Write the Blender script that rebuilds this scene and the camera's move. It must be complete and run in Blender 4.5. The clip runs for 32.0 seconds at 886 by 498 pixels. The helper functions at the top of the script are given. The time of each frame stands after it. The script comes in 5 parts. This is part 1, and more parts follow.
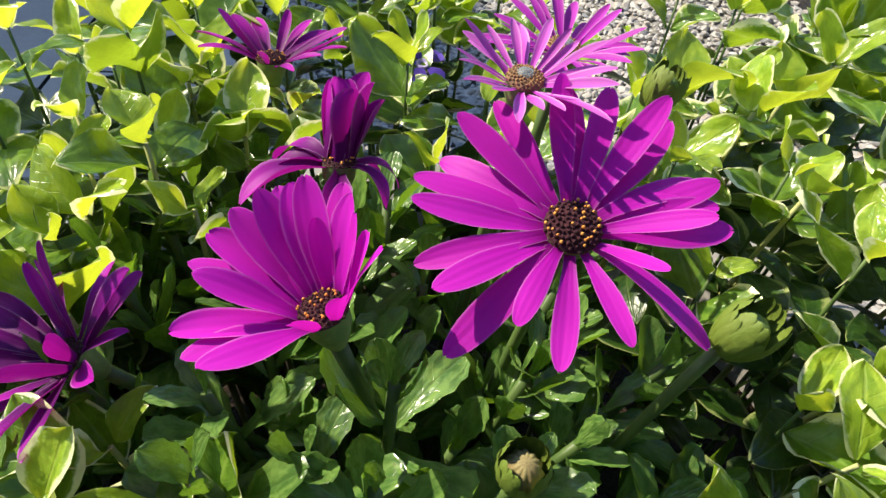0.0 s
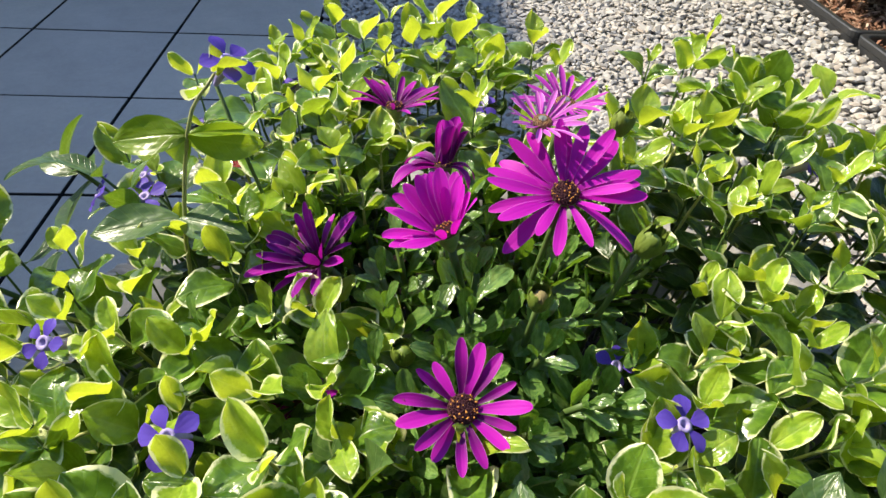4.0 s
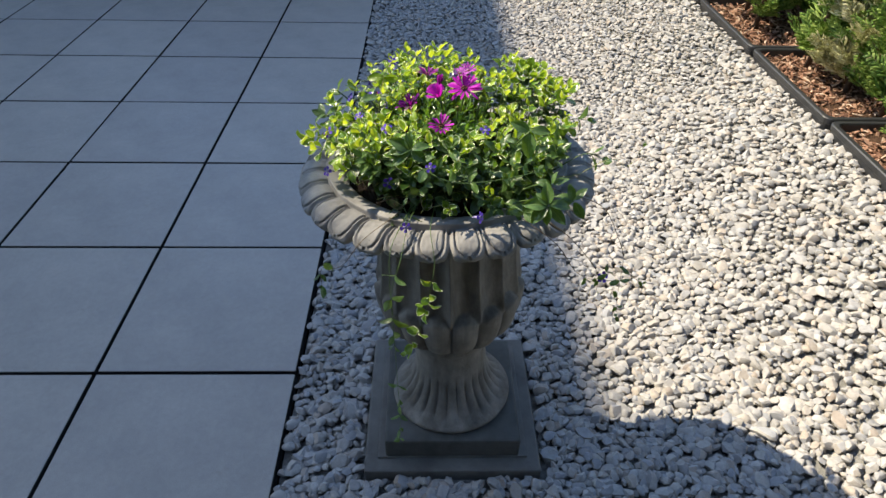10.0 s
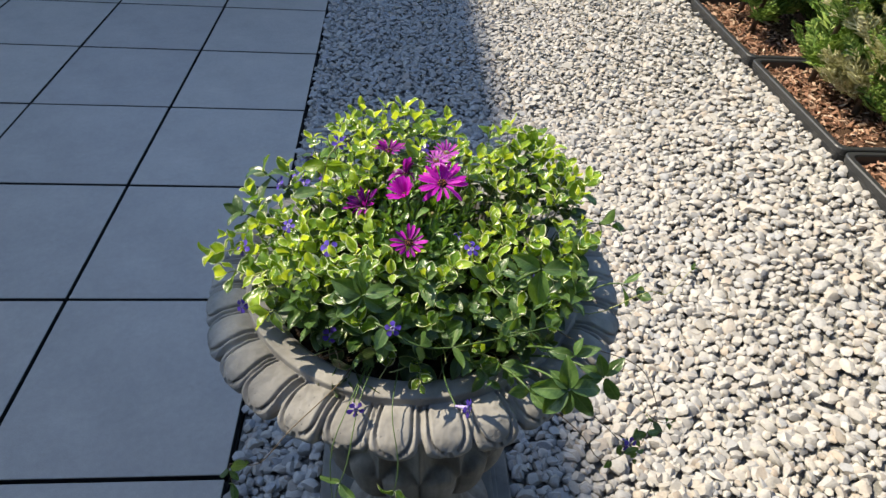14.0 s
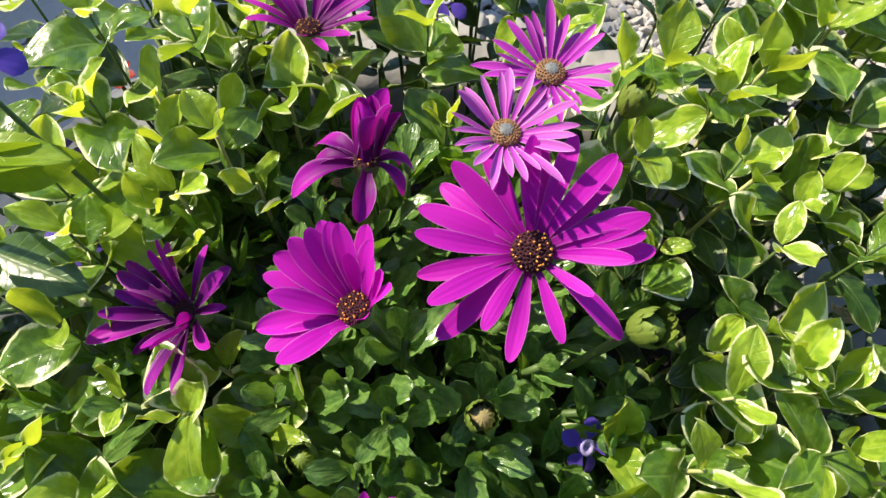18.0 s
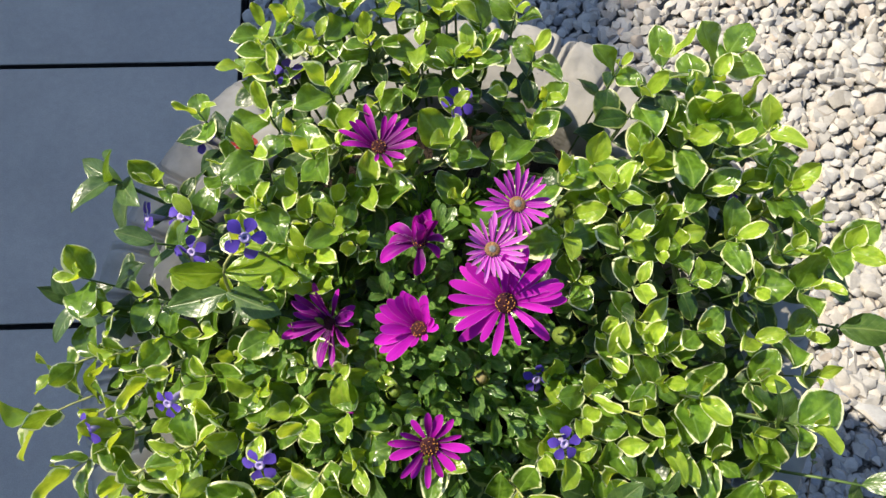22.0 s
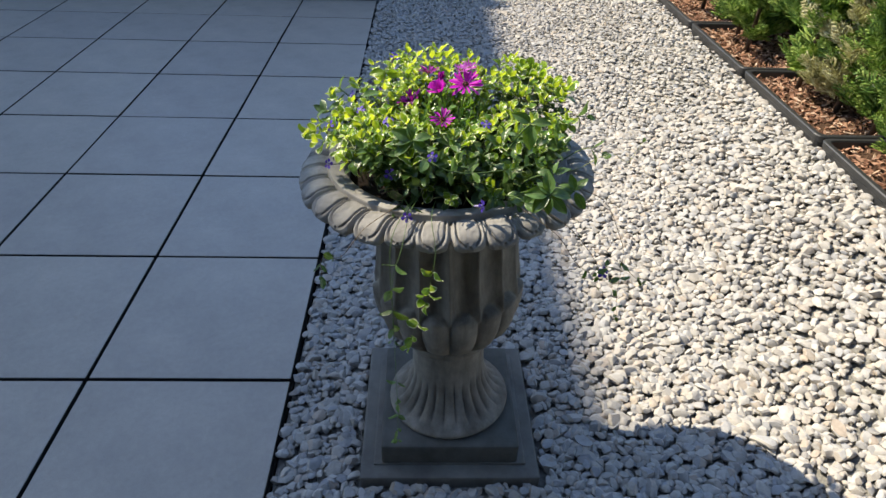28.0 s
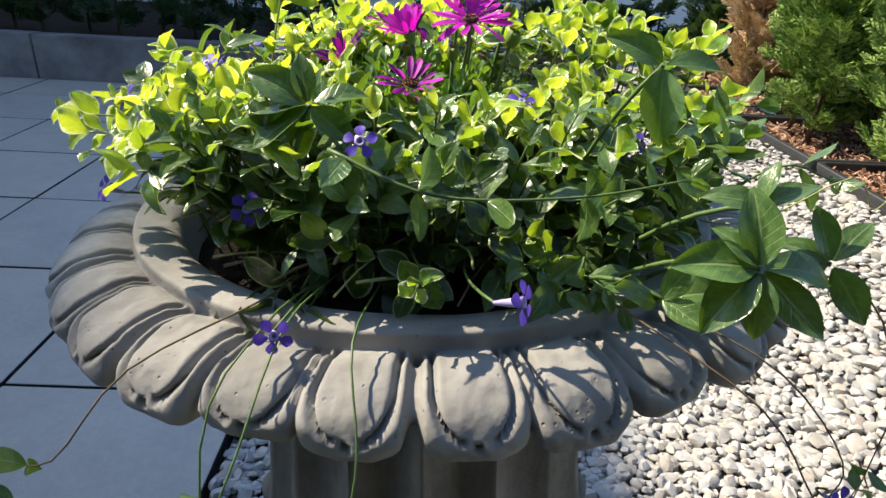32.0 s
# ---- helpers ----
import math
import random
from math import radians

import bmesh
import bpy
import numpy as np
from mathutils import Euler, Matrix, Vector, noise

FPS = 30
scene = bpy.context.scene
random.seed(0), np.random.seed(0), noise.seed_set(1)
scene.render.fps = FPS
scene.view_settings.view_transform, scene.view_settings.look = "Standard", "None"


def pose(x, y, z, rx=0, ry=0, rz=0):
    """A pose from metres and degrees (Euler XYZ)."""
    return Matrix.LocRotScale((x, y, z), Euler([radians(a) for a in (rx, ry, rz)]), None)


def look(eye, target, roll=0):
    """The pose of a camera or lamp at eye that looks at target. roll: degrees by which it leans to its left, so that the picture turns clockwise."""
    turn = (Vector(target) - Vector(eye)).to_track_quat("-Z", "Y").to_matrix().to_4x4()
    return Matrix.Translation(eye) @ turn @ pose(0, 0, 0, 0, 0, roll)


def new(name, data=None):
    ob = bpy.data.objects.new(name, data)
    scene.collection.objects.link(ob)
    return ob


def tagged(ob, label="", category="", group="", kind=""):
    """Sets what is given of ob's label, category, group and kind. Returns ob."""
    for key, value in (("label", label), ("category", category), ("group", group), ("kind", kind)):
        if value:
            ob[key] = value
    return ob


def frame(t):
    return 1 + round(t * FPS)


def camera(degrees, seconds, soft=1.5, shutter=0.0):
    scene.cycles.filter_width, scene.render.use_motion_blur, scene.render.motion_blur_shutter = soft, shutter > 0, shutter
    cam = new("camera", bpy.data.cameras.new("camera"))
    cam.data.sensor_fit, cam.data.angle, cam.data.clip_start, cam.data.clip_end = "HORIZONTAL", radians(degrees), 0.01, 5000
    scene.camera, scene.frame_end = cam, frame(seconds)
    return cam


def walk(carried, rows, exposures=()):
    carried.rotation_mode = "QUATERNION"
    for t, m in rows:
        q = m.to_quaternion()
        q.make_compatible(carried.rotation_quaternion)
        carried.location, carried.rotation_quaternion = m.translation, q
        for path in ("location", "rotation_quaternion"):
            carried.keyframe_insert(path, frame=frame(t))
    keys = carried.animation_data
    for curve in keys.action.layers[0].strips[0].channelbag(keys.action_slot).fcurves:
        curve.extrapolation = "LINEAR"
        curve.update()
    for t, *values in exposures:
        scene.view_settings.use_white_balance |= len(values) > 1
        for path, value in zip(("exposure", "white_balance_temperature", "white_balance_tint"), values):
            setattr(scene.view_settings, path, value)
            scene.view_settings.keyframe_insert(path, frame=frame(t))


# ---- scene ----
cam = camera(70.3, 32.0)
PATH = [
    (0, (-0.046, -0.082, 1.061), (0.183, 1.311, -0.211), 6.5),
    (0.5, (-0.051, -0.09, 1.065), (0.164, 1.325, -0.19), 6.3),
    (1, (-0.057, -0.098, 1.069), (0.137, 1.34, -0.157), 5.9),
    (1.5, (-0.062, -0.108, 1.073), (0.121, 1.331, -0.155), 6.4),
    (2, (-0.064, -0.122, 1.072), (0.127, 1.35, -0.113), 7.6),
    (2.5, (-0.063, -0.127, 1.09), (0.064, 1.293, -0.166), 4.1),
    (4.5, (-0.073, -0.233, 1.146), (0.04, 1.211, -0.084), 3.3),
    (5, (-0.073, -0.273, 1.17), (0.03, 1.25, -0.123), 2.7),
    (5.5, (-0.072, -0.33, 1.201), (0.037, 1.196, -0.087), 2.2),
    (6, (-0.079, -0.386, 1.235), (0.036, 1.158, -0.031), 2.3),
    (6.5, (-0.089, -0.458, 1.266), (0.028, 1.111, 0.031), 2.1),
    (7, (-0.103, -0.576, 1.299), (0.051, 1.015, 0.097), 2.7),
    (7.5, (-0.117, -0.682, 1.329), (0.043, 0.95, 0.184), 2.6),
    (8, (-0.12, -0.77, 1.35), (0.042, 0.888, 0.242), 3.1),
    (8.5, (-0.111, -0.841, 1.364), (0.045, 0.818, 0.257), 2.7),
    (9, (-0.092, -0.917, 1.392), (0.008, 0.699, 0.218), 1.3),
    (9.5, (-0.077, -1.022, 1.446), (-0.014, 0.535, 0.193), 0.8),
    (10, (-0.075, -1.112, 1.498), (-0.025, 0.441, 0.239), 1.3),
    (10.5, (-0.076, -1.16, 1.529), (-0.03, 0.418, 0.301), 1.7),
    (11, (-0.076, -1.171, 1.538), (-0.022, 0.423, 0.332), 1.8),
    (11.5, (-0.07, -1.152, 1.53), (0.006, 0.445, 0.327), 2.6),
    (12, (-0.072, -1.09, 1.52), (0.013, 0.493, 0.3), 2.9),
    (12.5, (-0.078, -1.001, 1.514), (0.016, 0.569, 0.277), 2.9),
    (13, (-0.097, -0.908, 1.51), (0.029, 0.651, 0.263), 3.6),
    (13.5, (-0.099, -0.829, 1.504), (0.062, 0.723, 0.254), 4.2),
    (14, (-0.073, -0.674, 1.469), (0.093, 0.821, 0.151), 4.6),
    (14.5, (-0.054, -0.504, 1.425), (0.093, 0.874, -0.018), 5.0),
    (16.5, (-0.04, -0.166, 1.248), (0.06, 0.849, -0.473), 4.8),
    (17, (-0.038, -0.127, 1.209), (0.05, 0.89, -0.511), 4.2),
    (17.5, (-0.04, -0.094, 1.173), (0.045, 0.883, -0.571), 4.0),
    (18, (-0.038, -0.07, 1.134), (0.058, 0.878, -0.625), 5.2),
    (18.5, (-0.033, -0.052, 1.112), (0.064, 0.859, -0.667), 5.4),
    (19, (-0.028, -0.043, 1.101), (0.082, 0.856, -0.682), 6.2),
    (19.5, (-0.031, -0.033, 1.099), (0.084, 0.803, -0.714), 6.9),
    (20, (-0.032, -0.026, 1.12), (0.063, 0.697, -0.742), 6.6),
    (20.5, (-0.037, -0.018, 1.158), (0.044, 0.568, -0.752), 7.7),
    (21, (-0.041, -0.023, 1.219), (0.022, 0.501, -0.71), 6.6),
    (21.5, (-0.049, -0.033, 1.275), (0.004, 0.455, -0.663), 5.0),
    (22, (-0.05, -0.043, 1.333), (0.009, 0.434, -0.609), 5.4),
    (22.5, (-0.049, -0.047, 1.379), (0.002, 0.432, -0.562), 4.3),
    (23, (-0.053, -0.066, 1.423), (0.015, 0.439, -0.511), 6.1),
    (23.5, (-0.047, -0.124, 1.473), (0.044, 0.557, -0.405), 6.7),
    (24, (-0.053, -0.205, 1.49), (0.036, 0.673, -0.305), 5.3),
    (24.5, (-0.07, -0.314, 1.479), (0.008, 0.745, -0.216), 4.7),
    (25, (-0.074, -0.454, 1.47), (-0.014, 0.752, -0.124), 3.4),
    (25.5, (-0.075, -0.576, 1.46), (0.004, 0.776, -0.012), 2.5),
    (27.5, (-0.089, -0.993, 1.452), (0.0, 0.594, 0.239), 2.5),
    (28, (-0.088, -1.151, 1.443), (-0.017, 0.458, 0.258), 2.1),
    (28.5, (-0.084, -1.245, 1.447), (-0.001, 0.421, 0.344), 2.8),
    (29, (-0.077, -1.225, 1.394), (-0.001, 0.468, 0.333), 2.2),
    (29.5, (-0.069, -1.1, 1.297), (-0.006, 0.618, 0.276), 2.1),
    (30, (-0.049, -0.931, 1.162), (0.001, 0.833, 0.221), 2.1),
    (30.5, (-0.035, -0.799, 1.074), (0.004, 0.987, 0.175), 1.8),
    (31, (-0.037, -0.706, 1.044), (-0.009, 1.083, 0.152), 1.4),
    (31.5, (-0.039, -0.64, 1.053), (0.014, 1.171, 0.207), 2.2),
    (32, (-0.034, -0.527, 1.034), (0.023, 1.275, 0.168), 3.2),
]
EXPOSURES = [(0.0, 0.82), (2.5, 0.82), (4.5, 0.86), (8.0, 0.84), (11.0, 0.84), (14.0, 0.78), (17.0, 0.81), (19.0, 0.88), (21.0, 0.92), (22.0, 0.72), (23.0, 0.60), (25.0, 0.62), (27.5, 0.84), (30.0, 0.93), (32.0, 1.05)]
walk(cam, [(t, look(eye, target, roll)) for t, eye, target, roll in PATH], EXPOSURES)

# ---- world, sun ----
SUN_K = (0.87, -0.455)          # how far a shadow runs in x and y for a metre of height
sun_dir = Vector((-SUN_K[0], -SUN_K[1], 1.0)).normalized()
world = bpy.data.worlds.new("sky")
scene.world = world
world.use_nodes = True
wn = world.node_tree.nodes
sky = wn.new("ShaderNodeTexSky")
sky.sky_type = 'NISHITA'
sky.sun_disc = False
sky.dust_density, sky.ozone_density = 0.4, 2.6
sky.sun_elevation = math.asin(sun_dir.z)
sky.sun_rotation = math.atan2(sun_dir.x, sun_dir.y) % (2 * math.pi)
world.node_tree.links.new(sky.outputs[0], wn["Background"].inputs[0])
wn["Background"].inputs[1].default_value = 0.148
sun = new("sun", bpy.data.lights.new("sun", "SUN"))
sun.data.energy, sun.data.angle, sun.data.color = 5.0, radians(0.5), (1.0, 0.89, 0.70)
sun.matrix_world = look(sun_dir * 20, (0, 0, 0))


# ---- materials ----
class Mat:
    """A short way to write node materials."""

    def __init__(self, name):
        self.m = bpy.data.materials.new(name)
        self.m.use_nodes = True
        self.t = self.m.node_tree
        self.bsdf = self.t.nodes["Principled BSDF"]
        self.out = self.t.nodes["Material Output"]

    def node(self, kind, **inputs):
        n = self.t.nodes.new(kind)
        for k, v in inputs.items():
            self.put(n.inputs[k.replace("_", " ")] if k.replace("_", " ") in n.inputs else n.inputs[int(k[1:])], v)
        return n

    def put(self, sock, v):
        if isinstance(v, bpy.types.NodeSocket):
            self.t.links.new(v, sock)
        elif isinstance(v, tuple) and len(v) == 3 and sock.type == 'RGBA':
            sock.default_value = (*v, 1)
        else:
            sock.default_value = v

    def coord(self, which="Object"):
        return self.node("ShaderNodeTexCoord").outputs[which]

    def noise(self, scale, detail=4, rough=0.55, co=None, which="Object"):
        n = self.node("ShaderNodeTexNoise", Vector=co or self.coord(which), Scale=scale, Detail=detail, Roughness=rough)
        return n.outputs["Fac"]

    def ramp(self, fac, stops):
        n = self.node("ShaderNodeValToRGB", Fac=fac)
        e = n.color_ramp.elements
        while len(e) < len(stops):
            e.new(0.5)
        for el, (p, c) in zip(e, stops):
            el.position, el.color = p, (*c, 1) if isinstance(c, tuple) else (c, c, c, 1)
        return n.outputs[0]

    def mix(self, fac, a, b, how='MIX'):
        n = self.t.nodes.new("ShaderNodeMix")
        n.data_type, n.blend_type = 'RGBA', how
        self.put(n.inputs[0], fac), self.put(n.inputs[6], a), self.put(n.inputs[7], b)
        return n.outputs[2]

    def math(self, op, a, b=0.0, c=0.0):
        n = self.t.nodes.new("ShaderNodeMath")
        n.operation = op
        self.put(n.inputs[0], a), self.put(n.inputs[1], b), self.put(n.inputs[2], c)
        return n.outputs[0]

    def bump(self, height, strength, dist):
        n = self.node("ShaderNodeBump", Height=height, Strength=strength, Distance=dist)
        self.put(self.bsdf.inputs["Normal"], n.outputs[0])
        return n.outputs[0]

    def done(self, color=None, rough=None, spec=None):
        if color is not None:
            self.put(self.bsdf.inputs["Base Color"], color)
        if rough is not None:
            self.put(self.bsdf.inputs["Roughness"], rough)
        if spec is not None:
            self.put(self.bsdf.inputs["Specular IOR Level"], spec)
        return self.m

    def translucent(self, color, amount):
        tr = self.node("ShaderNodeBsdfTranslucent", Color=color)
        mx = self.node("ShaderNodeMixShader", Fac=amount)
        self.t.links.new(self.bsdf.outputs[0], mx.inputs[1])
        self.t.links.new(tr.outputs[0], mx.inputs[2])
        self.t.links.new(mx.outputs[0], self.out.inputs[0])


def mat_cast_stone():
    k = Mat("cast_stone")
    base = k.ramp(k.noise(14, 6), [(0.3, (0.225, 0.216, 0.202)), (0.7, (0.385, 0.370, 0.345))])
    stain = k.ramp(k.noise(5, 5, 0.7), [(0.35, (0.66, 0.65, 0.63)), (0.62, (1, 1, 1))])
    pores = k.ramp(k.node("ShaderNodeTexVoronoi", Vector=k.coord(), Scale=160.0).outputs["Distance"], [(0.05, 0.0), (0.18, 1.0)])
    patchy = k.ramp(k.noise(30, 2), [(0.52, 1.0), (0.6, 0.0)])
    pit = k.math('MAXIMUM', pores, patchy)
    col = k.mix(1.0, base, stain, 'MULTIPLY')
    col = k.mix(k.math('MULTIPLY', k.math('SUBTRACT', 1.0, pit), 0.6), col, (0.10, 0.09, 0.08))
    k.bump(k.math('ADD', k.math('ADD', k.math('MULTIPLY', k.noise(90, 6), 0.9), k.math('MULTIPLY', k.noise(18, 4), 1.4)), pit), 0.6, 0.002)
    return k.done(col, 0.88, 0.25)


def mat_aged_shaded_stone():
    """The same cast stone, darker and browner to hold the shade on bowl and foot, with dark drip streaks and pale lime
    blooms.
    """
    k = Mat("aged_shaded_cast_stone")
    co = k.node("ShaderNodeMapping", Vector=k.coord(), Scale=(1.0, 1.0, 0.16)).outputs[0]
    base = k.ramp(k.noise(16, 6), [(0.3, (0.155, 0.142, 0.122)), (0.7, (0.275, 0.255, 0.222))])
    streak = k.ramp(k.noise(26, 6, 0.7, co), [(0.36, (0.70, 0.68, 0.64)), (0.64, (1.10, 1.09, 1.07))])
    bloom = k.ramp(k.noise(7, 6, 0.7), [(0.60, (1, 1, 1)), (0.74, (1.30, 1.29, 1.27))])
    col = k.mix(1.0, k.mix(1.0, base, streak, 'MULTIPLY'), bloom, 'MULTIPLY')
    k.bump(k.math('ADD', k.noise(110, 6), k.math('MULTIPLY', k.noise(20, 4), 1.6)), 0.6, 0.0022)
    return k.done(col, 0.88, 0.25)


def mat_slab():
    k = Mat("concrete_slab")
    rnd = k.node("ShaderNodeObjectInfo").outputs["Random"]
    co = k.coord("Object")
    tone = k.ramp(rnd, [(0.0, (0.346, 0.314, 0.278)), (0.5, (0.374, 0.338, 0.292)), (1.0, (0.404, 0.363, 0.308))])
    blotch = k.ramp(k.noise(3.2, 5, 0.65, k.node("ShaderNodeTexCoord").outputs["Generated"]), [(0.3, (0.86, 0.86, 0.87)), (0.7, (1.06, 1.06, 1.05))])
    grain = k.ramp(k.noise(420, 2), [(0.3, (0.88, 0.88, 0.88)), (0.7, (1.1, 1.1, 1.1))])
    grain = k.mix(1.0, grain, k.ramp(k.noise(55, 6, 0.7), [(0.3, (0.92, 0.92, 0.92)), (0.7, (1.06, 1.06, 1.06))]), 'MULTIPLY')
    dirt = k.ramp(k.noise(9, 8, 0.75), [(0.62, (1, 1, 1)), (0.78, (0.82, 0.79, 0.74))])
    col = k.mix(1.0, k.mix(1.0, k.mix(1.0, tone, blotch, 'MULTIPLY'), grain, 'MULTIPLY'), dirt, 'MULTIPLY')
    k.bump(k.noise(300, 4), 0.25, 0.0008)
    return k.done(col, k.ramp(k.noise(6, 4), [(0.3, 0.36), (0.7, 0.50)]), 0.6)


def mat_pebble():
    k = Mat("river_pebbles")
    r = k.node("ShaderNodeNewGeometry").outputs["Random Per Island"]
    col = k.ramp(r, [(0.0, (0.29, 0.295, 0.31)), (0.06, (0.44, 0.43, 0.415)), (0.14, (0.53, 0.52, 0.50)), (0.22, (0.47, 0.405, 0.345)), (0.29, (0.51, 0.495, 0.47)), (0.37, (0.57, 0.56, 0.54)), (0.45, (0.46, 0.46, 0.465)),
                     (0.53, (0.37, 0.385, 0.415)), (0.60, (0.50, 0.475, 0.435)), (0.68, (0.55, 0.535, 0.51)), (0.76, (0.44, 0.455, 0.48)), (0.83, (0.50, 0.445, 0.385)), (0.90, (0.53, 0.52, 0.50)), (0.95, (0.40, 0.39, 0.375)), (1.0, (0.56, 0.53, 0.48))])
    vein = k.ramp(k.noise(75, 8, 0.75), [(0.3, (0.635, 0.620, 0.597)), (0.65, (0.885, 0.860, 0.820))])
    col = k.mix(1.0, col, vein, 'MULTIPLY')
    k.bump(k.math('ADD', k.noise(240, 5), k.math('MULTIPLY', k.noise(70, 4), 2.0)), 0.4, 0.002)
    return k.done(col, 0.72, 0.35)


def mat_plain(name, c1, c2, scale=20, rough=0.8, spec=0.3, bump=0.3, dist=0.002, bscale=None):
    k = Mat(name)
    col = k.ramp(k.noise(scale, 6, 0.65), [(0.3, c1), (0.7, c2)])
    k.bump(k.noise(bscale or scale * 4, 5), bump, dist)
    return k.done(col, rough, spec)


def mat_leaf(name, green, green2, margin=None, vein=(0.35, 0.45, 0.16), rough=0.32, glow=(0.25, 0.42, 0.03), amount=0.3, edge=0.62, vein_amt=0.5):
    """A leaf: u across (-1..1 mapped to 0..1), v along. margin: the pale, ragged border of a variegated leaf."""
    k = Mat(name)
    uv = k.node("ShaderNodeSeparateXYZ", Vector=k.coord("UV"))
    u = k.math('ABSOLUTE', k.math('MULTIPLY_ADD', uv.outputs[0], 2.0, -1.0))
    v = uv.outputs[1]
    rnd = k.node("ShaderNodeObjectInfo").outputs["Random"]
    seedv = k.node("ShaderNodeCombineXYZ", X=rnd, Y=k.math('MULTIPLY', rnd, 7.0), Z=k.math('MULTIPLY', rnd, 31.0))
    shift = k.node("ShaderNodeVectorMath", _0=k.coord("UV"), _1=seedv.outputs[0]).outputs[0]
    n1 = k.noise(4.2, 4, 0.65, shift)
    col = k.mix(k.ramp(n1, [(0.40, 0.0), (0.60, 1.0)]), green, green2)
    tr = k.mix(rnd, glow, tuple(min(1, g * 1.35) for g in glow))
    if margin:
        rag = k.math('MULTIPLY_ADD', n1, 0.7, -0.35)
        far = k.math('MULTIPLY', k.math('ABSOLUTE', k.math('POWER', k.math('ABSOLUTE', k.math('MULTIPLY_ADD', v, 2.0, -1.0)), 6.0)), 0.30)
        e = k.math('ADD', k.math('ADD', u, far), k.math('ADD', rag, k.math('MULTIPLY_ADD', rnd, 0.30, -0.15)))
        f = k.ramp(e, [(edge - 0.07, 0.0), (edge, 0.55), (edge + 0.05, 1.0)])
        col = k.mix(f, col, margin)
        tr = k.mix(f, tr, tuple(min(1, c * 1.15) for c in margin))
    # midrib and side veins
    mid = k.ramp(u, [(0.03, 1.0), (0.09, 0.0)])
    side = k.math('SINE', k.math('MULTIPLY', k.math('SUBTRACT', v, k.math('MULTIPLY', u, 0.22)), 46.0))
    side = k.math('MULTIPLY', k.ramp(side, [(0.86, 0.0), (1.0, 1.0)]), 0.35)
    veins = k.math('MULTIPLY', k.math('MAXIMUM', mid, side), vein_amt)
    col = k.mix(veins, col, vein)
    # here and there a scorched spot
    spot = k.ramp(k.noise(9.0, 1, 0.3, shift), [(0.80, 0.0), (0.83, 1.0)])
    col = k.mix(k.math('MULTIPLY', spot, 0.7), col, (0.12, 0.08, 0.03))
    bright = k.ramp(rnd, [(0.0, (0.82, 0.82, 0.82)), (1.0, (1.15, 1.15, 1.15))])
    col = k.mix(1.0, col, bright, 'MULTIPLY')
    k.bump(k.math('SUBTRACT', k.math('MULTIPLY', k.noise(6, 1, 0.3, shift), 0.9), veins), 0.45, 0.0014)
    k.translucent(tr, amount)
    return k.done(col, rough, 0.5)


def mat_petal(name, base, tip, dark, glow, amount=0.32, rough=0.5, throat=0.22, vein=0.05, pale=0.35):
    k = Mat(name)
    uv = k.node("ShaderNodeSeparateXYZ", Vector=k.coord("UV"))
    u, v = uv.outputs[0], uv.outputs[1]
    rnd = k.node("ShaderNodeObjectInfo").outputs["Random"]
    col = k.mix(k.ramp(v, [(throat, 0.0), (0.75, 1.0)]), base, tip)
    col = k.mix(k.ramp(v, [(0.02, 1.0), (throat, 0.0)]), col, dark)
    lines = k.math('SINE', k.math('MULTIPLY', u, 22.0))
    col = k.mix(k.math('MULTIPLY', k.ramp(lines, [(0.3, 0.0), (1.0, 1.0)]), vein), col, dark)
    across = k.math('ABSOLUTE', k.math('MULTIPLY_ADD', u, 2.0, -1.0))
    col = k.mix(k.math('MULTIPLY', k.ramp(across, [(1.0 - 0.4 * pale, 0.0), (1.0, 1.0)]), pale), col, (0.82, 0.42, 0.78))
    col = k.mix(1.0, col, k.ramp(rnd, [(0.0, (0.85, 0.85, 0.85)), (1.0, (1.12, 1.12, 1.12))]), 'MULTIPLY')
    pollen = k.ramp(k.noise(120, 1, 0.4, k.coord("UV")), [(0.77, 0.0), (0.80, 1.0)])
    col = k.mix(k.math('MULTIPLY', pollen, 0.5), col, (0.75, 0.55, 0.6))
    k.bump(k.math('ADD', lines, k.noise(40, 2, 0.5, k.coord("UV"))), 0.10, 0.0004)
    k.translucent(glow, amount)
    return k.done(col, rough, 0.16)


STONE = mat_cast_stone()
# darker stone copy for bowl, collar and foot: their shade is in the colour
AGED_SHADED = mat_aged_shaded_stone()
SLAB = mat_slab()
PEBBLE = mat_pebble()
GRIT = mat_plain("grit_bed", (0.14, 0.135, 0.125), (0.34, 0.33, 0.30), 60, 0.95, 0.1, 0.8, 0.01)
EARTH = mat_plain("lawn_earth", (0.07, 0.075, 0.035), (0.13, 0.12, 0.06), 6, 0.95, 0.1, 0.6, 0.02)
JOINT = mat_plain("joint_dark", (0.020, 0.019, 0.018), (0.045, 0.043, 0.04), 40, 0.95, 0.1)
KERB = mat_plain("kerb_concrete", (0.090, 0.085, 0.083), (0.235, 0.225, 0.22), 3, 0.9, 0.2, 0.35, 0.002, 60)
TILE = mat_plain("base_tile_concrete", (0.12, 0.112, 0.10), (0.22, 0.21, 0.185), 9, 0.9, 0.2, 0.4, 0.002, 90)
PLINTHM = mat_plain("plinth_concrete", (0.075, 0.074, 0.064), (0.135, 0.132, 0.118), 12, 0.85, 0.25, 0.3, 0.001, 120)
SOIL = mat_plain("potting_soil", (0.012, 0.009, 0.007), (0.05, 0.035, 0.025), 80, 0.95, 0.1, 1.0, 0.01)
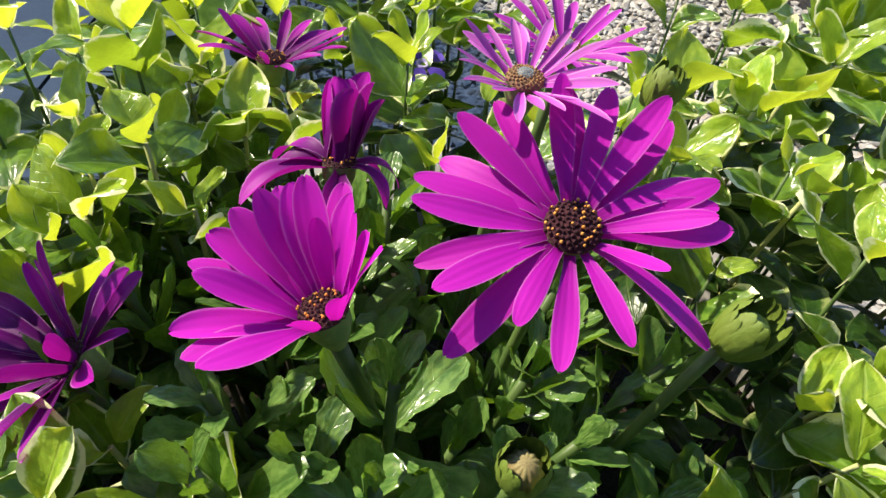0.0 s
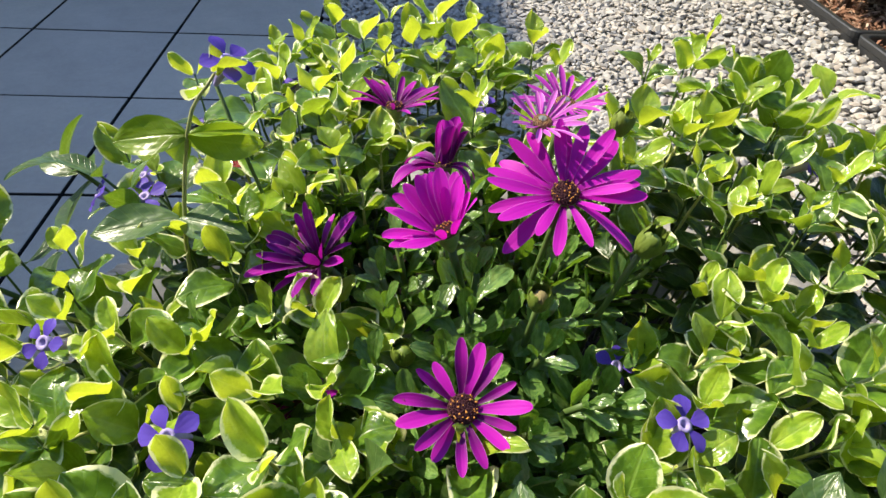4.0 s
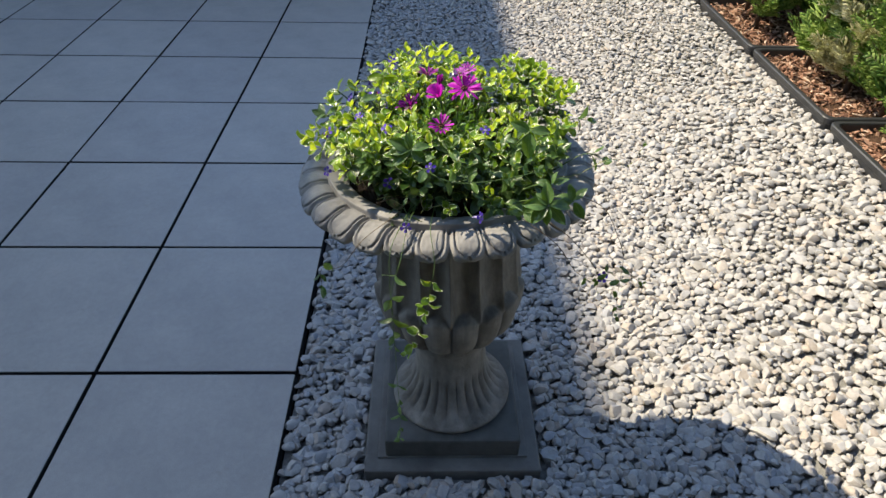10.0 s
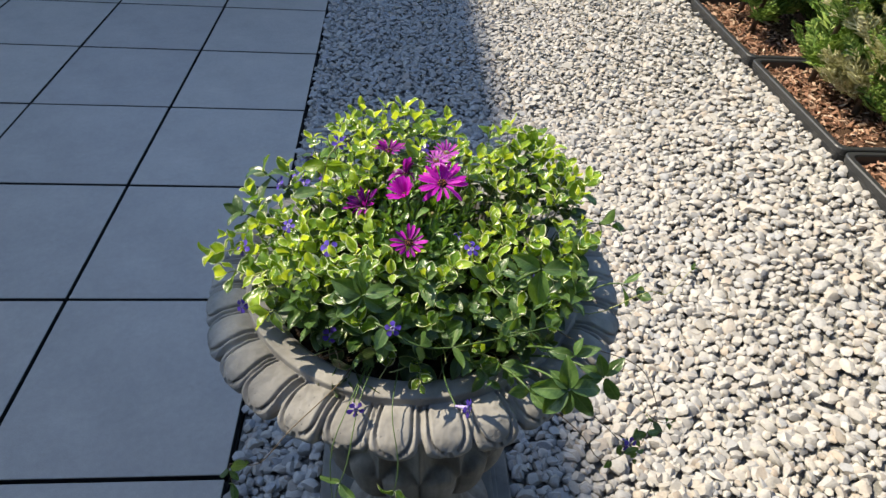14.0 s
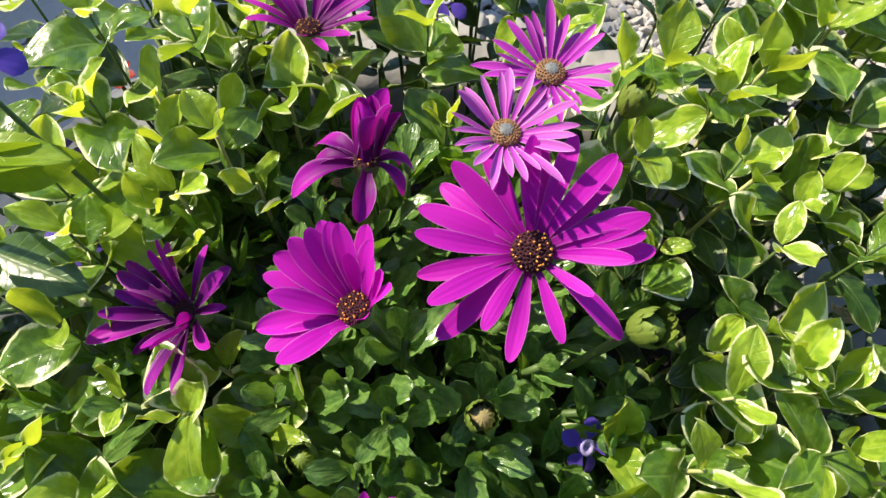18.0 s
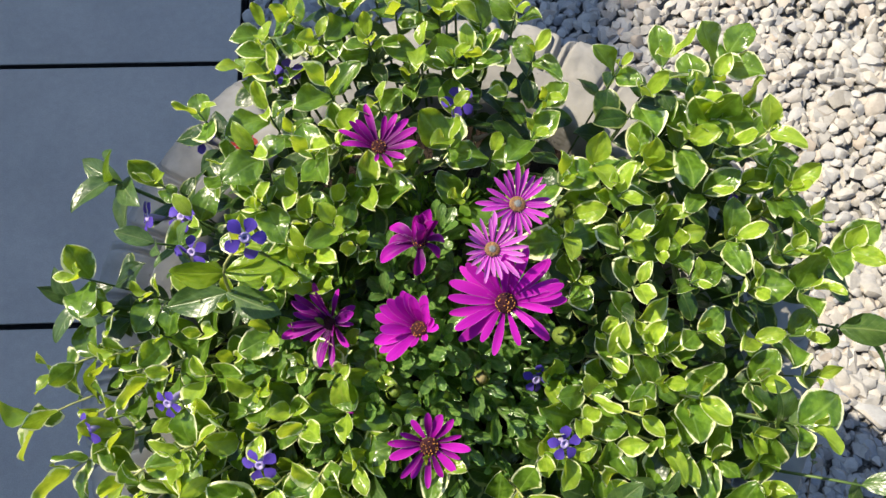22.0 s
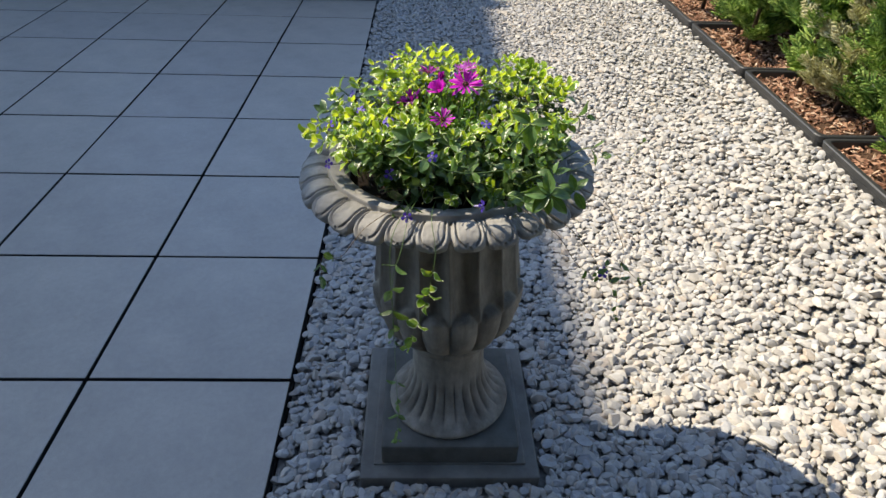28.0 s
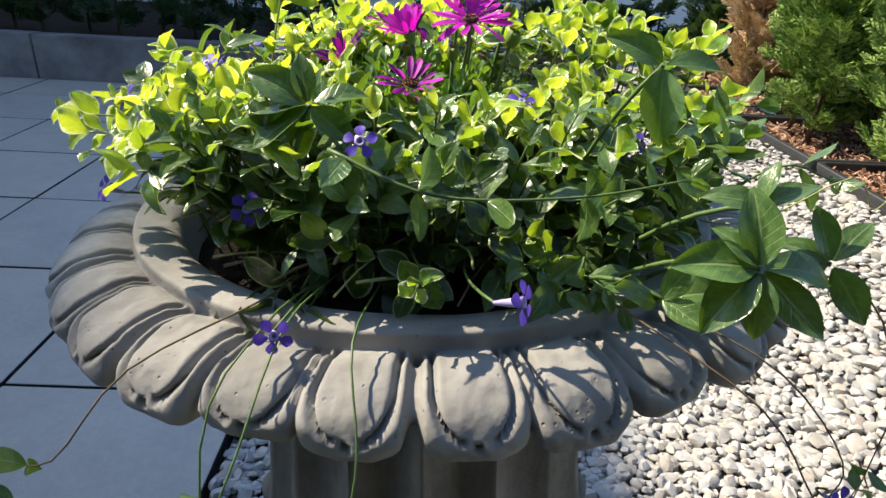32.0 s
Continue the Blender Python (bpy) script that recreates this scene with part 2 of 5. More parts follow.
PLASTIC = mat_plain("black_plastic", (0.022, 0.023, 0.025), (0.035, 0.036, 0.038), 30, 0.42, 0.5, 0.1, 0.001)
HOUSE = mat_plain("house_render", (0.55, 0.54, 0.52), (0.62, 0.61, 0.59), 5, 0.9, 0.2, 0.2, 0.001)
ROOF = mat_plain("roof_edge", (0.08, 0.08, 0.085), (0.12, 0.12, 0.125), 8, 0.6, 0.4, 0.2, 0.002)
# dark surface for the added sky-blocking wall and slab
SKYBLOCK = mat_plain("sky_blocker", (0.045, 0.042, 0.04), (0.08, 0.075, 0.07), 5, 0.7, 0.3, 0.2, 0.002)
FENCE = mat_plain("pale_wall", (0.55, 0.57, 0.60), (0.66, 0.67, 0.70), 3, 0.9, 0.2, 0.2, 0.001)
SPOTL = mat_leaf("spotted_leaf", (0.15, 0.255, 0.012), (0.24, 0.345, 0.020), None, (0.32, 0.42, 0.07), 0.30, (0.38, 0.52, 0.02), 0.36, 0.9, 0.3)
BARK = mat_plain("bark", (0.06, 0.04, 0.028), (0.14, 0.095, 0.065), 40, 0.9, 0.2, 0.8, 0.004)


def mat_chips():
    k = Mat("bark_mulch")
    r = k.node("ShaderNodeNewGeometry").outputs["Random Per Island"]
    col = k.ramp(r, [(0.0, (0.12, 0.062, 0.040)), (0.4, (0.26, 0.135, 0.085)), (0.8, (0.40, 0.245, 0.165)), (1.0, (0.56, 0.42, 0.31))])
    k.bump(k.noise(120, 4), 0.5, 0.002)
    return k.done(col, 0.85, 0.2)


def mat_conifer(name, c1, c2, c3):
    k = Mat(name)
    r = k.node("ShaderNodeNewGeometry").outputs["Random Per Island"]
    col = k.ramp(r, [(0.0, c1), (0.55, c2), (1.0, c3)])
    col = k.mix(1.0, col, k.ramp(k.noise(6, 3), [(0.3, (0.7, 0.7, 0.7)), (0.7, (1.15, 1.15, 1.15))]), 'MULTIPLY')
    k.translucent(k.mix(0.35, col, (0.2, 0.32, 0.04)), 0.22)
    return k.done(col, 0.6, 0.3)


CHIPS = mat_chips()
MULCH = mat_plain("mulch_fines", (0.05, 0.030, 0.020), (0.17, 0.10, 0.065), 90, 0.95, 0.1, 1.0, 0.01)
THUJA = mat_conifer("conifer_green", (0.060, 0.125, 0.024), (0.200, 0.33, 0.060), (0.45, 0.56, 0.15))
# darker copy of the conifer green, with the far rows' shade in the colour
THUJA_SHADED = mat_conifer("conifer_shaded", (0.018, 0.045, 0.02), (0.03, 0.075, 0.03), (0.06, 0.11, 0.04))
THUJA_PALE = mat_conifer("conifer_variegated", (0.36, 0.34, 0.15), (0.60, 0.56, 0.31), (0.78, 0.73, 0.48))
THUJA_DRY = mat_conifer("conifer_withered", (0.40, 0.23, 0.11), (0.60, 0.40, 0.23), (0.72, 0.54, 0.35))

VARIEG = mat_leaf("variegated_leaf", (0.042, 0.106, 0.012), (0.134, 0.244, 0.026), (0.85, 0.86, 0.50), (0.29, 0.42, 0.10), 0.24, (0.46, 0.64, 0.030), 0.30, 0.95, 0.30)
# near-black copy of the variegated leaf: shade inside the foliage put into colour
DARKV = mat_leaf("shade_leaf", (0.012, 0.036, 0.006), (0.028, 0.068, 0.009), (0.20, 0.24, 0.08), (0.10, 0.15, 0.04), 0.34, (0.10, 0.19, 0.010), 0.12, 0.95, 0.3)
YOUNG = mat_leaf("young_leaf", (0.175, 0.305, 0.026), (0.345, 0.475, 0.045), (0.86, 0.87, 0.46), (0.46, 0.56, 0.15), 0.24, (0.66, 0.77, 0.040), 0.38, 0.95, 0.28)
GREENL = mat_leaf("green_leaf", (0.043, 0.090, 0.026), (0.090, 0.158, 0.042), None, (0.28, 0.34, 0.14), 0.31, (0.24, 0.40, 0.018), 0.20, 0.7, 0.4)
DAISYL = mat_leaf("daisy_leaf", (0.056, 0.130, 0.028), (0.158, 0.272, 0.062), None, (0.14, 0.21, 0.07), 0.24, (0.26, 0.47, 0.025), 0.23, 0.7, 0.2)
STEMG = mat_plain("green_stem", (0.040, 0.085, 0.020), (0.105, 0.165, 0.042), 50, 0.5, 0.4, 0.2, 0.0005)
STEMY = mat_plain("pale_stem", (0.26, 0.29, 0.09), (0.42, 0.42, 0.17), 50, 0.5, 0.4, 0.2, 0.0005)
STEMB = mat_plain("woody_stem", (0.10, 0.07, 0.045), (0.20, 0.15, 0.09), 50, 0.7, 0.3, 0.3, 0.0005)
MAGENTA = mat_petal("magenta_petal", (0.43, 0.008, 0.40), (0.58, 0.020, 0.51), (0.15, 0.002, 0.15), (0.78, 0.008, 0.60), 0.36)
# purple lowered with paler tips: part of the petals' shade sits in the colour
PURPLE = mat_petal("purple_petal", (0.17, 0.004, 0.18), (0.38, 0.010, 0.35), (0.05, 0.001, 0.06), (0.45, 0.006, 0.34), 0.28, 0.5, 0.45, 0.16)
DUSK = mat_petal("dark_purple_petal", (0.10, 0.003, 0.12), (0.26, 0.008, 0.27), (0.03, 0.001, 0.04), (0.34, 0.005, 0.28), 0.26, 0.5, 0.5, 0.18)
PALEP = mat_petal("pale_petal", (0.48, 0.060, 0.48), (0.56, 0.13, 0.54), (0.40, 0.03, 0.40), (0.66, 0.10, 0.58), 0.3, 0.5, 0.22, 0.14, 0.85)
LILAC = mat_petal("lilac_petal", (0.38, 0.022, 0.40), (0.47, 0.050, 0.46), (0.24, 0.01, 0.26), (0.6, 0.03, 0.52), 0.3, 0.5, 0.22, 0.14, 0.6)
DISC = mat_plain("flower_disc", (0.030, 0.006, 0.014), (0.10, 0.026, 0.032), 900, 0.7, 0.3, 0.8, 0.001)
DISCB = mat_plain("faded_disc", (0.16, 0.11, 0.08), (0.46, 0.25, 0.10), 420, 0.8, 0.2, 0.8, 0.001)
DISCG = mat_plain("spent_florets", (0.14, 0.16, 0.17), (0.30, 0.31, 0.29), 600, 0.8, 0.2, 0.8, 0.001)
ANTHER = mat_plain("anther", (0.55, 0.20, 0.03), (0.78, 0.40, 0.09), 900, 0.6, 0.3)
CALYX = mat_plain("calyx", (0.10, 0.17, 0.05), (0.24, 0.30, 0.10), 200, 0.5, 0.4, 0.3, 0.0005)
BUDM = mat_plain("bud_green", (0.06, 0.12, 0.015), (0.22, 0.28, 0.04), 160, 0.5, 0.4, 0.3, 0.0005)
BUDBROWN = mat_plain("spent_bud", (0.16, 0.11, 0.05), (0.34, 0.30, 0.12), 180, 0.7, 0.3, 0.4, 0.0005)
VIOLET = mat_petal("violet_petal", (0.085, 0.045, 0.38), (0.11, 0.065, 0.46), (0.16, 0.12, 0.42), (0.17, 0.09, 0.62), 0.3, 0.5, 0.12, 0.05, 0.15)
VIOLETT = mat_plain("violet_tube", (0.26, 0.20, 0.50), (0.40, 0.34, 0.55), 90, 0.5, 0.4)
RED = mat_petal("red_petal", (0.20, 0.02, 0.015), (0.30, 0.03, 0.02), (0.2, 0.01, 0.01), (0.6, 0.02, 0.02))


# ---- builders ----
rng = random.Random(7)


def thing(name, label, category, at=(0, 0, 0), group="", kind=""):
    ob = new(name)
    ob.empty_display_size = 0.02
    ob.matrix_basis = Matrix.Translation(at)
    return tagged(ob, label, category, group, kind)


def mesh_of(name, verts, faces, material, smooth=True, uv=None):
    me = bpy.data.meshes.new(name)
    me.from_pydata([tuple(v) for v in verts], [], [tuple(f) for f in faces])
    if smooth:
        me.polygons.foreach_set("use_smooth", [True] * len(me.polygons))
    if uv is not None:
        lay = me.uv_layers.new(name="UVMap")
        idx = np.empty(len(me.loops), dtype=np.int32)
        me.loops.foreach_get("vertex_index", idx)
        lay.data.foreach_set("uv", np.asarray(uv, dtype=np.float32)[idx].ravel())
    me.materials.append(material)
    me.update()
    return me


def put(name, me, parent=None, m=None, label=""):
    """One mesh object; with a parent it is a part of that thing, placed in the parent's own axes."""
    ob = new(name, me)
    if parent is not None:
        ob.parent = parent
    if m is not None:
        ob.matrix_basis = m
    return tagged(ob, label)


def part(name, bm, material, parent, label="", m=None, smooth=False):
    me = bpy.data.meshes.new(name)
    bm.to_mesh(me)
    bm.free()
    if smooth:
        me.polygons.foreach_set("use_smooth", [True] * len(me.polygons))
    me.materials.append(material)
    return put(name, me, parent, m, label)


def box_bm(x0, x1, y0, y1, z0, z1, bevel=0.0, seg=1):
    bm = bmesh.new()
    bmesh.ops.create_cube(bm, size=1, matrix=Matrix.Translation(((x0 + x1) / 2, (y0 + y1) / 2, (z0 + z1) / 2)) @ Matrix.Diagonal((x1 - x0, y1 - y0, z1 - z0, 1)))
    if bevel:
        bmesh.ops.bevel(bm, geom=bm.edges[:], offset=bevel, segments=seg, affect='EDGES', profile=0.6)
    return bm


def tube(points, radii, sides=6):
    """Vertices and faces of a round stem along points."""
    pts = [Vector(p) for p in points]
    verts, faces = [], []
    side = None
    for i, p in enumerate(pts):
        d = (pts[min(i + 1, len(pts) - 1)] - pts[max(i - 1, 0)]).normalized()
        ref = side if side is not None else (Vector((1, 0, 0)) if abs(d.x) < 0.8 else Vector((0, 1, 0)))
        a = (ref - d * ref.dot(d)).normalized()
        side = a
        b = d.cross(a)
        r = radii[i] if isinstance(radii, (list, tuple)) else radii
        for s in range(sides):
            w = 2 * math.pi * s / sides
            verts.append(p + a * (r * math.cos(w)) + b * (r * math.sin(w)))
    for i in range(len(pts) - 1):
        for s in range(sides):
            t = (s + 1) % sides
            faces.append((i * sides + s, i * sides + t, (i + 1) * sides + t, (i + 1) * sides + s))
    faces.append(tuple(range(sides - 1, -1, -1)))
    faces.append(tuple(range((len(pts) - 1) * sides, len(pts) * sides)))
    return verts, faces


def bez(a, b, c, n=8):
    a, b, c = Vector(a), Vector(b), Vector(c)
    return [(1 - t) ** 2 * a + 2 * t * (1 - t) * b + t * t * c for t in (i / (n - 1) for i in range(n))]


def spline(points, n):
    """A smooth line through points (Catmull-Rom)."""
    p = [Vector(q) for q in points]
    p = [p[0] * 2 - p[1]] + p + [p[-1] * 2 - p[-2]]
    out = []
    for i in range(1, len(p) - 2):
        for j in range(n):
            t = j / n
            out.append(0.5 * ((2 * p[i]) + (p[i + 1] - p[i - 1]) * t + (2 * p[i - 1] - 5 * p[i] + 4 * p[i + 1] - p[i + 2]) * t * t + (3 * p[i] - p[i - 1] - 3 * p[i + 1] + p[i + 2]) * t ** 3))
    out.append(p[-2])
    return out


def facing(at, along, up, scale=1.0, roll=0.0):
    """A pose whose y runs along, and whose z looks as near to up as it can."""
    y = Vector(along).normalized()
    z = Vector(up) - y * Vector(up).dot(y)
    z = z.normalized() if z.length > 1e-4 else y.orthogonal().normalized()
    x = y.cross(z)
    m = Matrix((x, y, z)).transposed().to_4x4()
    m = Matrix.Translation(at) @ m @ Matrix.Rotation(roll, 4, 'Y')
    s = scale if isinstance(scale, tuple) else (scale,) * 3
    return m @ Matrix.Diagonal((*s, 1))


def step(a, b, x):
    t = min(1.0, max(0.0, (x - a) / (b - a)))
    return t * t * (3 - 2 * t)


def outline(kind, t, peak, tip):
    """Half width of a blade, 0 to 1, at t along it."""
    if kind == "leaf":
        return max(0.0, math.sin(math.pi * t ** (math.log(0.5) / math.log(peak)))) ** tip
    start, full, turn = (0.42, 0.60, 0.66) if kind == "petal" else (0.20, 0.68, 0.72)
    w = start + (1 - start) * step(0.0, full, t)
    return w if t < turn else w * math.sqrt(max(0.0, 1 - ((t - turn) / (1 - turn)) ** 2)) ** tip


def blade(name, material, width, fold, curl, wave=0.0, peak=0.45, tip=1.0, nu=8, nv=4, teeth=0.0, seed=0, notch=0.0, kind="leaf"):
    """A leaf or petal, one unit long from its stalk at the origin along y."""
    r = random.Random(seed)
    ph = r.uniform(0, 6)
    bend = r.uniform(-0.07, 0.07)
    verts, uv, faces = [], [], []
    for i in range(nu + 1):
        q = i / nu
        t = q - 0.085 * math.sin(2 * math.pi * q) if kind == "leaf" else 1 - (1 - q) ** 1.6
        w = width * 0.5 * outline(kind, t, peak, tip)
        if i == 0 and kind == "leaf":
            w = width * 0.06
        if i == nu:
            w = width * 0.03
        w *= 1 + teeth * (1 if i % 2 else -1)
        ang = curl * t
        yy = math.sin(ang) / curl if abs(curl) > 1e-3 else t
        zz = -(1 - math.cos(ang)) / curl if abs(curl) > 1e-3 else 0.0
        for j in range(nv + 1):
            s = 2 * j / nv - 1
            lift = fold * abs(s) ** 1.3 * w + wave * width * math.sin(ph + 7 * t + 2.2 * s) * abs(s)
            end = notch * (1 - abs(s)) * (t ** 6) * -1
            verts.append((s * w + bend * t * t, yy + end, zz + lift))
            uv.append((0.5 + 0.5 * s, t))
    for i in range(nu):
        for j in range(nv):
            a = i * (nv + 1) + j
            faces.append((a, a + 1, a + nv + 2, a + nv + 1))
    return mesh_of(name, verts, faces, material, True, uv)


def join(pieces):
    """One vertex and face list out of many (verts, faces)."""
    verts, faces = [], []
    for v, f in pieces:
        o = len(verts)
        verts += list(v)
        faces += [tuple(i + o for i in q) for q in f]
    return verts, faces


def revolve(profile, n, shape=None, cap=False):
    """A turned form: profile of (r, z); shape(i, k, angle, r, z) may change r and z."""
    verts, faces = [], []
    for i, (r, z) in enumerate(profile):
        for k in range(n):
            a = 2 * math.pi * k / n
            rr, zz = shape(i, k, a, r, z) if shape else (r, z)
            verts.append((rr * math.cos(a), rr * math.sin(a), zz))
    for i in range(len(profile) - 1):
        for k in range(n):
            l = (k + 1) % n
            faces.append((i * n + k, i * n + l, (i + 1) * n + l, (i + 1) * n + k))
    if cap:
        faces.append(tuple(range((len(profile) - 1) * n, len(profile) * n)))
    return verts, faces


def smooth_line(points, n):
    return [(p.x, p.y) for p in spline([(a, b, 0) for a, b in points], n)]


# ---- ground, paving, gravel ----
def gravel_z(x, y):
    """The gravel lies flush with the slabs and banks up towards the plant trays."""
    return 0.018 * step(-0.46, -0.2, x) + 0.26 * step(0.80, 1.70, x)


EDGE = -0.465                     # where slabs end and gravel begins
PITCH = 0.604                     # one slab and its joint
ROW0 = 0.14                       # a cross joint

bm = bmesh.new()
bmesh.ops.create_grid(bm, x_segments=2, y_segments=2, size=600, matrix=Matrix.Translation((0, 0, -0.075)))
tagged(part("ground", bm, EARTH, None), "wide flat earth round the garden", "ground", kind="structure")

xs = np.linspace(EDGE + 0.002, 1.75, 40)
ys = np.linspace(-1.4, 4.95, 30)
gv = [(x, y, gravel_z(x, y) - 0.026) for y in ys for x in xs]
gf = [(j * 40 + i, j * 40 + i + 1, (j + 1) * 40 + i + 1, (j + 1) * 40 + i) for j in range(29) for i in range(39)]
tagged(put("gravel_bed", mesh_of("gravel_bed", gv, gf, GRIT)), "grey grit bed under the loose pebbles", "ground", kind="structure")

paving = thing("pavement", "terrace of large smooth grey concrete slabs with open joints", "paving", kind="structure")
part("joint_bed", box_bm(EDGE - 0.004 - 8 * PITCH, EDGE - 0.004, ROW0 - 4 * PITCH, 4.26, -0.07, -0.030), JOINT, paving)


# ---- the urn ----
URN = (-0.008, -0.002)
LOBES, FLUTES = 30, 16

tile = thing("base_tile", "square weathered concrete tile lying in the pebbles", "paving tile", (-0.007, 0.015, 0))
part("tile", box_bm(-0.229, 0.229, -0.229, 0.229, -0.02, 0.034, 0.006, 2), TILE, tile)
bmt = box_bm(-0.196, 0.196, -0.192, 0.192, 0.034, 0.041, 0.004, 2)
part("mortar_step", bmt, TILE, tile, "thin uneven mortar step")

urn = thing("urn", "tall grey cast-stone garden urn with lobed rim and square plinth", "planter", (*URN, 0.041))
Z0 = 0.041
bmp = box_bm(-0.174, 0.174, -0.174, 0.174, 0.0, 0.068, 0.007, 2)
part("plinth", bmp, PLINTHM, urn, "square grey plinth", smooth=False)
lean = Matrix.Rotation(radians(-2.2), 4, 'Y') @ Matrix.Rotation(radians(-1.5), 4, 'X')
lean = Matrix.Translation((0, 0, 0.068)) @ lean @ Matrix.Translation((0, 0, -0.068))


def foot_shape(i, k, a, r, z):
    zz = z + Z0
    w = step(0.128, 0.145, zz) * (1 - step(0.19, 0.25, zz))
    u = (a * 26 / (2 * math.pi)) % 1.0
    return r * (1 - 0.085 * w * (1 - abs(math.sin(math.pi * u)) ** 0.7)), z


foot = smooth_line([(0.150, 0.106), (0.157, 0.113), (0.157, 0.121), (0.150, 0.128), (0.143, 0.134), (0.127, 0.150), (0.112, 0.172), (0.101, 0.198),
                    (0.094, 0.228), (0.0915, 0.262), (0.0915, 0.300), (0.095, 0.334)], 4)
foot = [(0.02, 0.106)] + foot
v, f = revolve([(r, z - Z0) for r, z in foot], 312, foot_shape)
put("foot", mesh_of("foot", v, f, AGED_SHADED), urn, lean, "flared foot with fine radiating ribs")
ring = smooth_line([(0.090, 0.329), (0.102, 0.331), (0.107, 0.342), (0.103, 0.352), (0.093, 0.357)], 3)
v, f = revolve([(r, z - Z0) for r, z in ring], 96)
put("collar", mesh_of("collar", v, f, AGED_SHADED), urn, lean, "rounded collar")


def bowl_shape(i, k, a, r, z):
    zz = z + Z0
    u = (a * FLUTES / (2 * math.pi)) % 1.0
    hollow = 1 - (2 * u - 1) ** 2
    # hollow flutes above, swelling gadroons below
    up = step(0.492 + 0.022 * hollow, 0.501 + 0.022 * hollow, zz)
    fade = 1 - step(0.742, 0.768, zz)
    low = step(0.354, 0.412, zz)
    swell = 0.016 * (abs(math.sin(math.pi * u)) ** 0.55) - 0.010
    return r + up * (-0.021 * hollow * fade) + (1 - up) * low * swell, z


bowl = smooth_line([(0.086, 0.350), (0.098, 0.355), (0.119, 0.369), (0.142, 0.393), (0.160, 0.428), (0.170, 0.470), (0.172, 0.515), (0.167, 0.56),
                    (0.161, 0.63), (0.160, 0.68), (0.165, 0.73), (0.173, 0.772)], 7)
v, f = revolve([(r, z - Z0) for r, z in bowl], 384, bowl_shape)
put("bowl", mesh_of("bowl", v, f, AGED_SHADED), urn, lean, "fluted bowl with rounded gadroons below")

rim_line = smooth_line([(0.200, 0.760), (0.205, 0.795), (0.209, 0.817), (0.216, 0.8265), (0.227, 0.8300), (0.2400, 0.8312), (0.2450, 0.8302), (0.2461, 0.8222), (0.2485, 0.8212), (0.260, 0.8248),
                        (0.273, 0.8243), (0.2865, 0.8208), (0.2975, 0.8135), (0.3035, 0.8035), (0.302, 0.795), (0.293, 0.7885), (0.25, 0.786), (0.20, 0.782), (0.158, 0.770)], 5)
RN = len(rim_line)
wob = random.Random(3)
lobe_off = [(wob.uniform(-0.0035, 0.0035), wob.uniform(-0.14, 0.14), wob.uniform(0.65, 1.25)) for _ in range(LOBES)]


def rim_shape(i, k, a, r, z):
    s = i / (RN - 1)
    t = a * LOBES / (2 * math.pi) + 0.5
    lob = int(t) % LOBES
    off, sl, amp = lobe_off[lob]
    p = 2 * (t - int(t)) - 1 + sl * s
    on = step(0.40, 0.47, s) * (1 - step(0.83, 0.95, s))
    e = abs(p)
    body = max(0.0, 1 - min(e, 1.0) ** 5)
    # a groove that runs round the inner panel of each lobe, open at the inner side
    se = (s - 0.40) / 0.36
    edge = 0.72 if se < 0.62 else 0.72 * math.sqrt(max(0.0, 1 - ((se - 0.62) / 0.30) ** 2)) if se < 0.92 else 0.0
    groove = math.exp(-((e - edge) / 0.060) ** 2) if se < 0.97 else 0.0
    h = on * (0.0075 * amp * body - 0.0065 - 0.0112 * groove - 0.0012 * (e < edge) - 0.0016 * (1 - math.sqrt(max(0.0, 1 - (e * 0.9) ** 2)))) + off * 0.5 * on
    cut = on * 0.0075 * step(0.84, 1.0, e)
    lip = step(0.62, 0.80, s) * (1 - step(0.83, 0.95, s)) * 0.0045 * (body - 0.6)
    ang = (s - 0.40) / 0.45 * 2.6
    nx, nz = math.sin(max(0.0, min(ang, 2.6))), math.cos(max(0.0, min(ang, 2.6)))
    d = h - cut
    q = Vector((r * math.cos(a), r * math.sin(a), z)) * 22
    rough = (noise.noise(q) * 0.0020 + noise.noise(q * 3.7) * 0.0013 + noise.noise(q * 9.0) * 0.0005) * (0.4 + on)
    return r + (d + rough) * nx + lip * 0.6, z + (d + rough) * nz - lip


v, f = revolve([(r, z - Z0) for r, z in rim_line], 1200, rim_shape)
put("rim", mesh_of("rim", v, f, STONE), urn, lean, "wide rolled rim of overlapping rounded lobes, chipped and pitted")
soil_v, soil_f = [], []
SN = 40
for i in range(SN + 1):
    for k in range(48):
        rr, a = 0.209 * i / SN, 2 * math.pi * k / 48
        soil_v.append((rr * math.cos(a), rr * math.sin(a), 0.785 - Z0 + 0.012 * noise.noise(Vector((rr * math.cos(a), rr * math.sin(a), 0)) * 25) + 0.03 * (1 - (i / SN) ** 2)))
for i in range(SN):
    for k in range(48):
        l = (k + 1) % 48
        soil_f.append((i * 48 + k, i * 48 + l, (i + 1) * 48 + l, (i + 1) * 48 + k))
put("soil", mesh_of("soil", soil_v, soil_f, SOIL), urn, lean, "dark moist potting soil")
CX, CY = -0.037, 0.018            # the middle of the rim


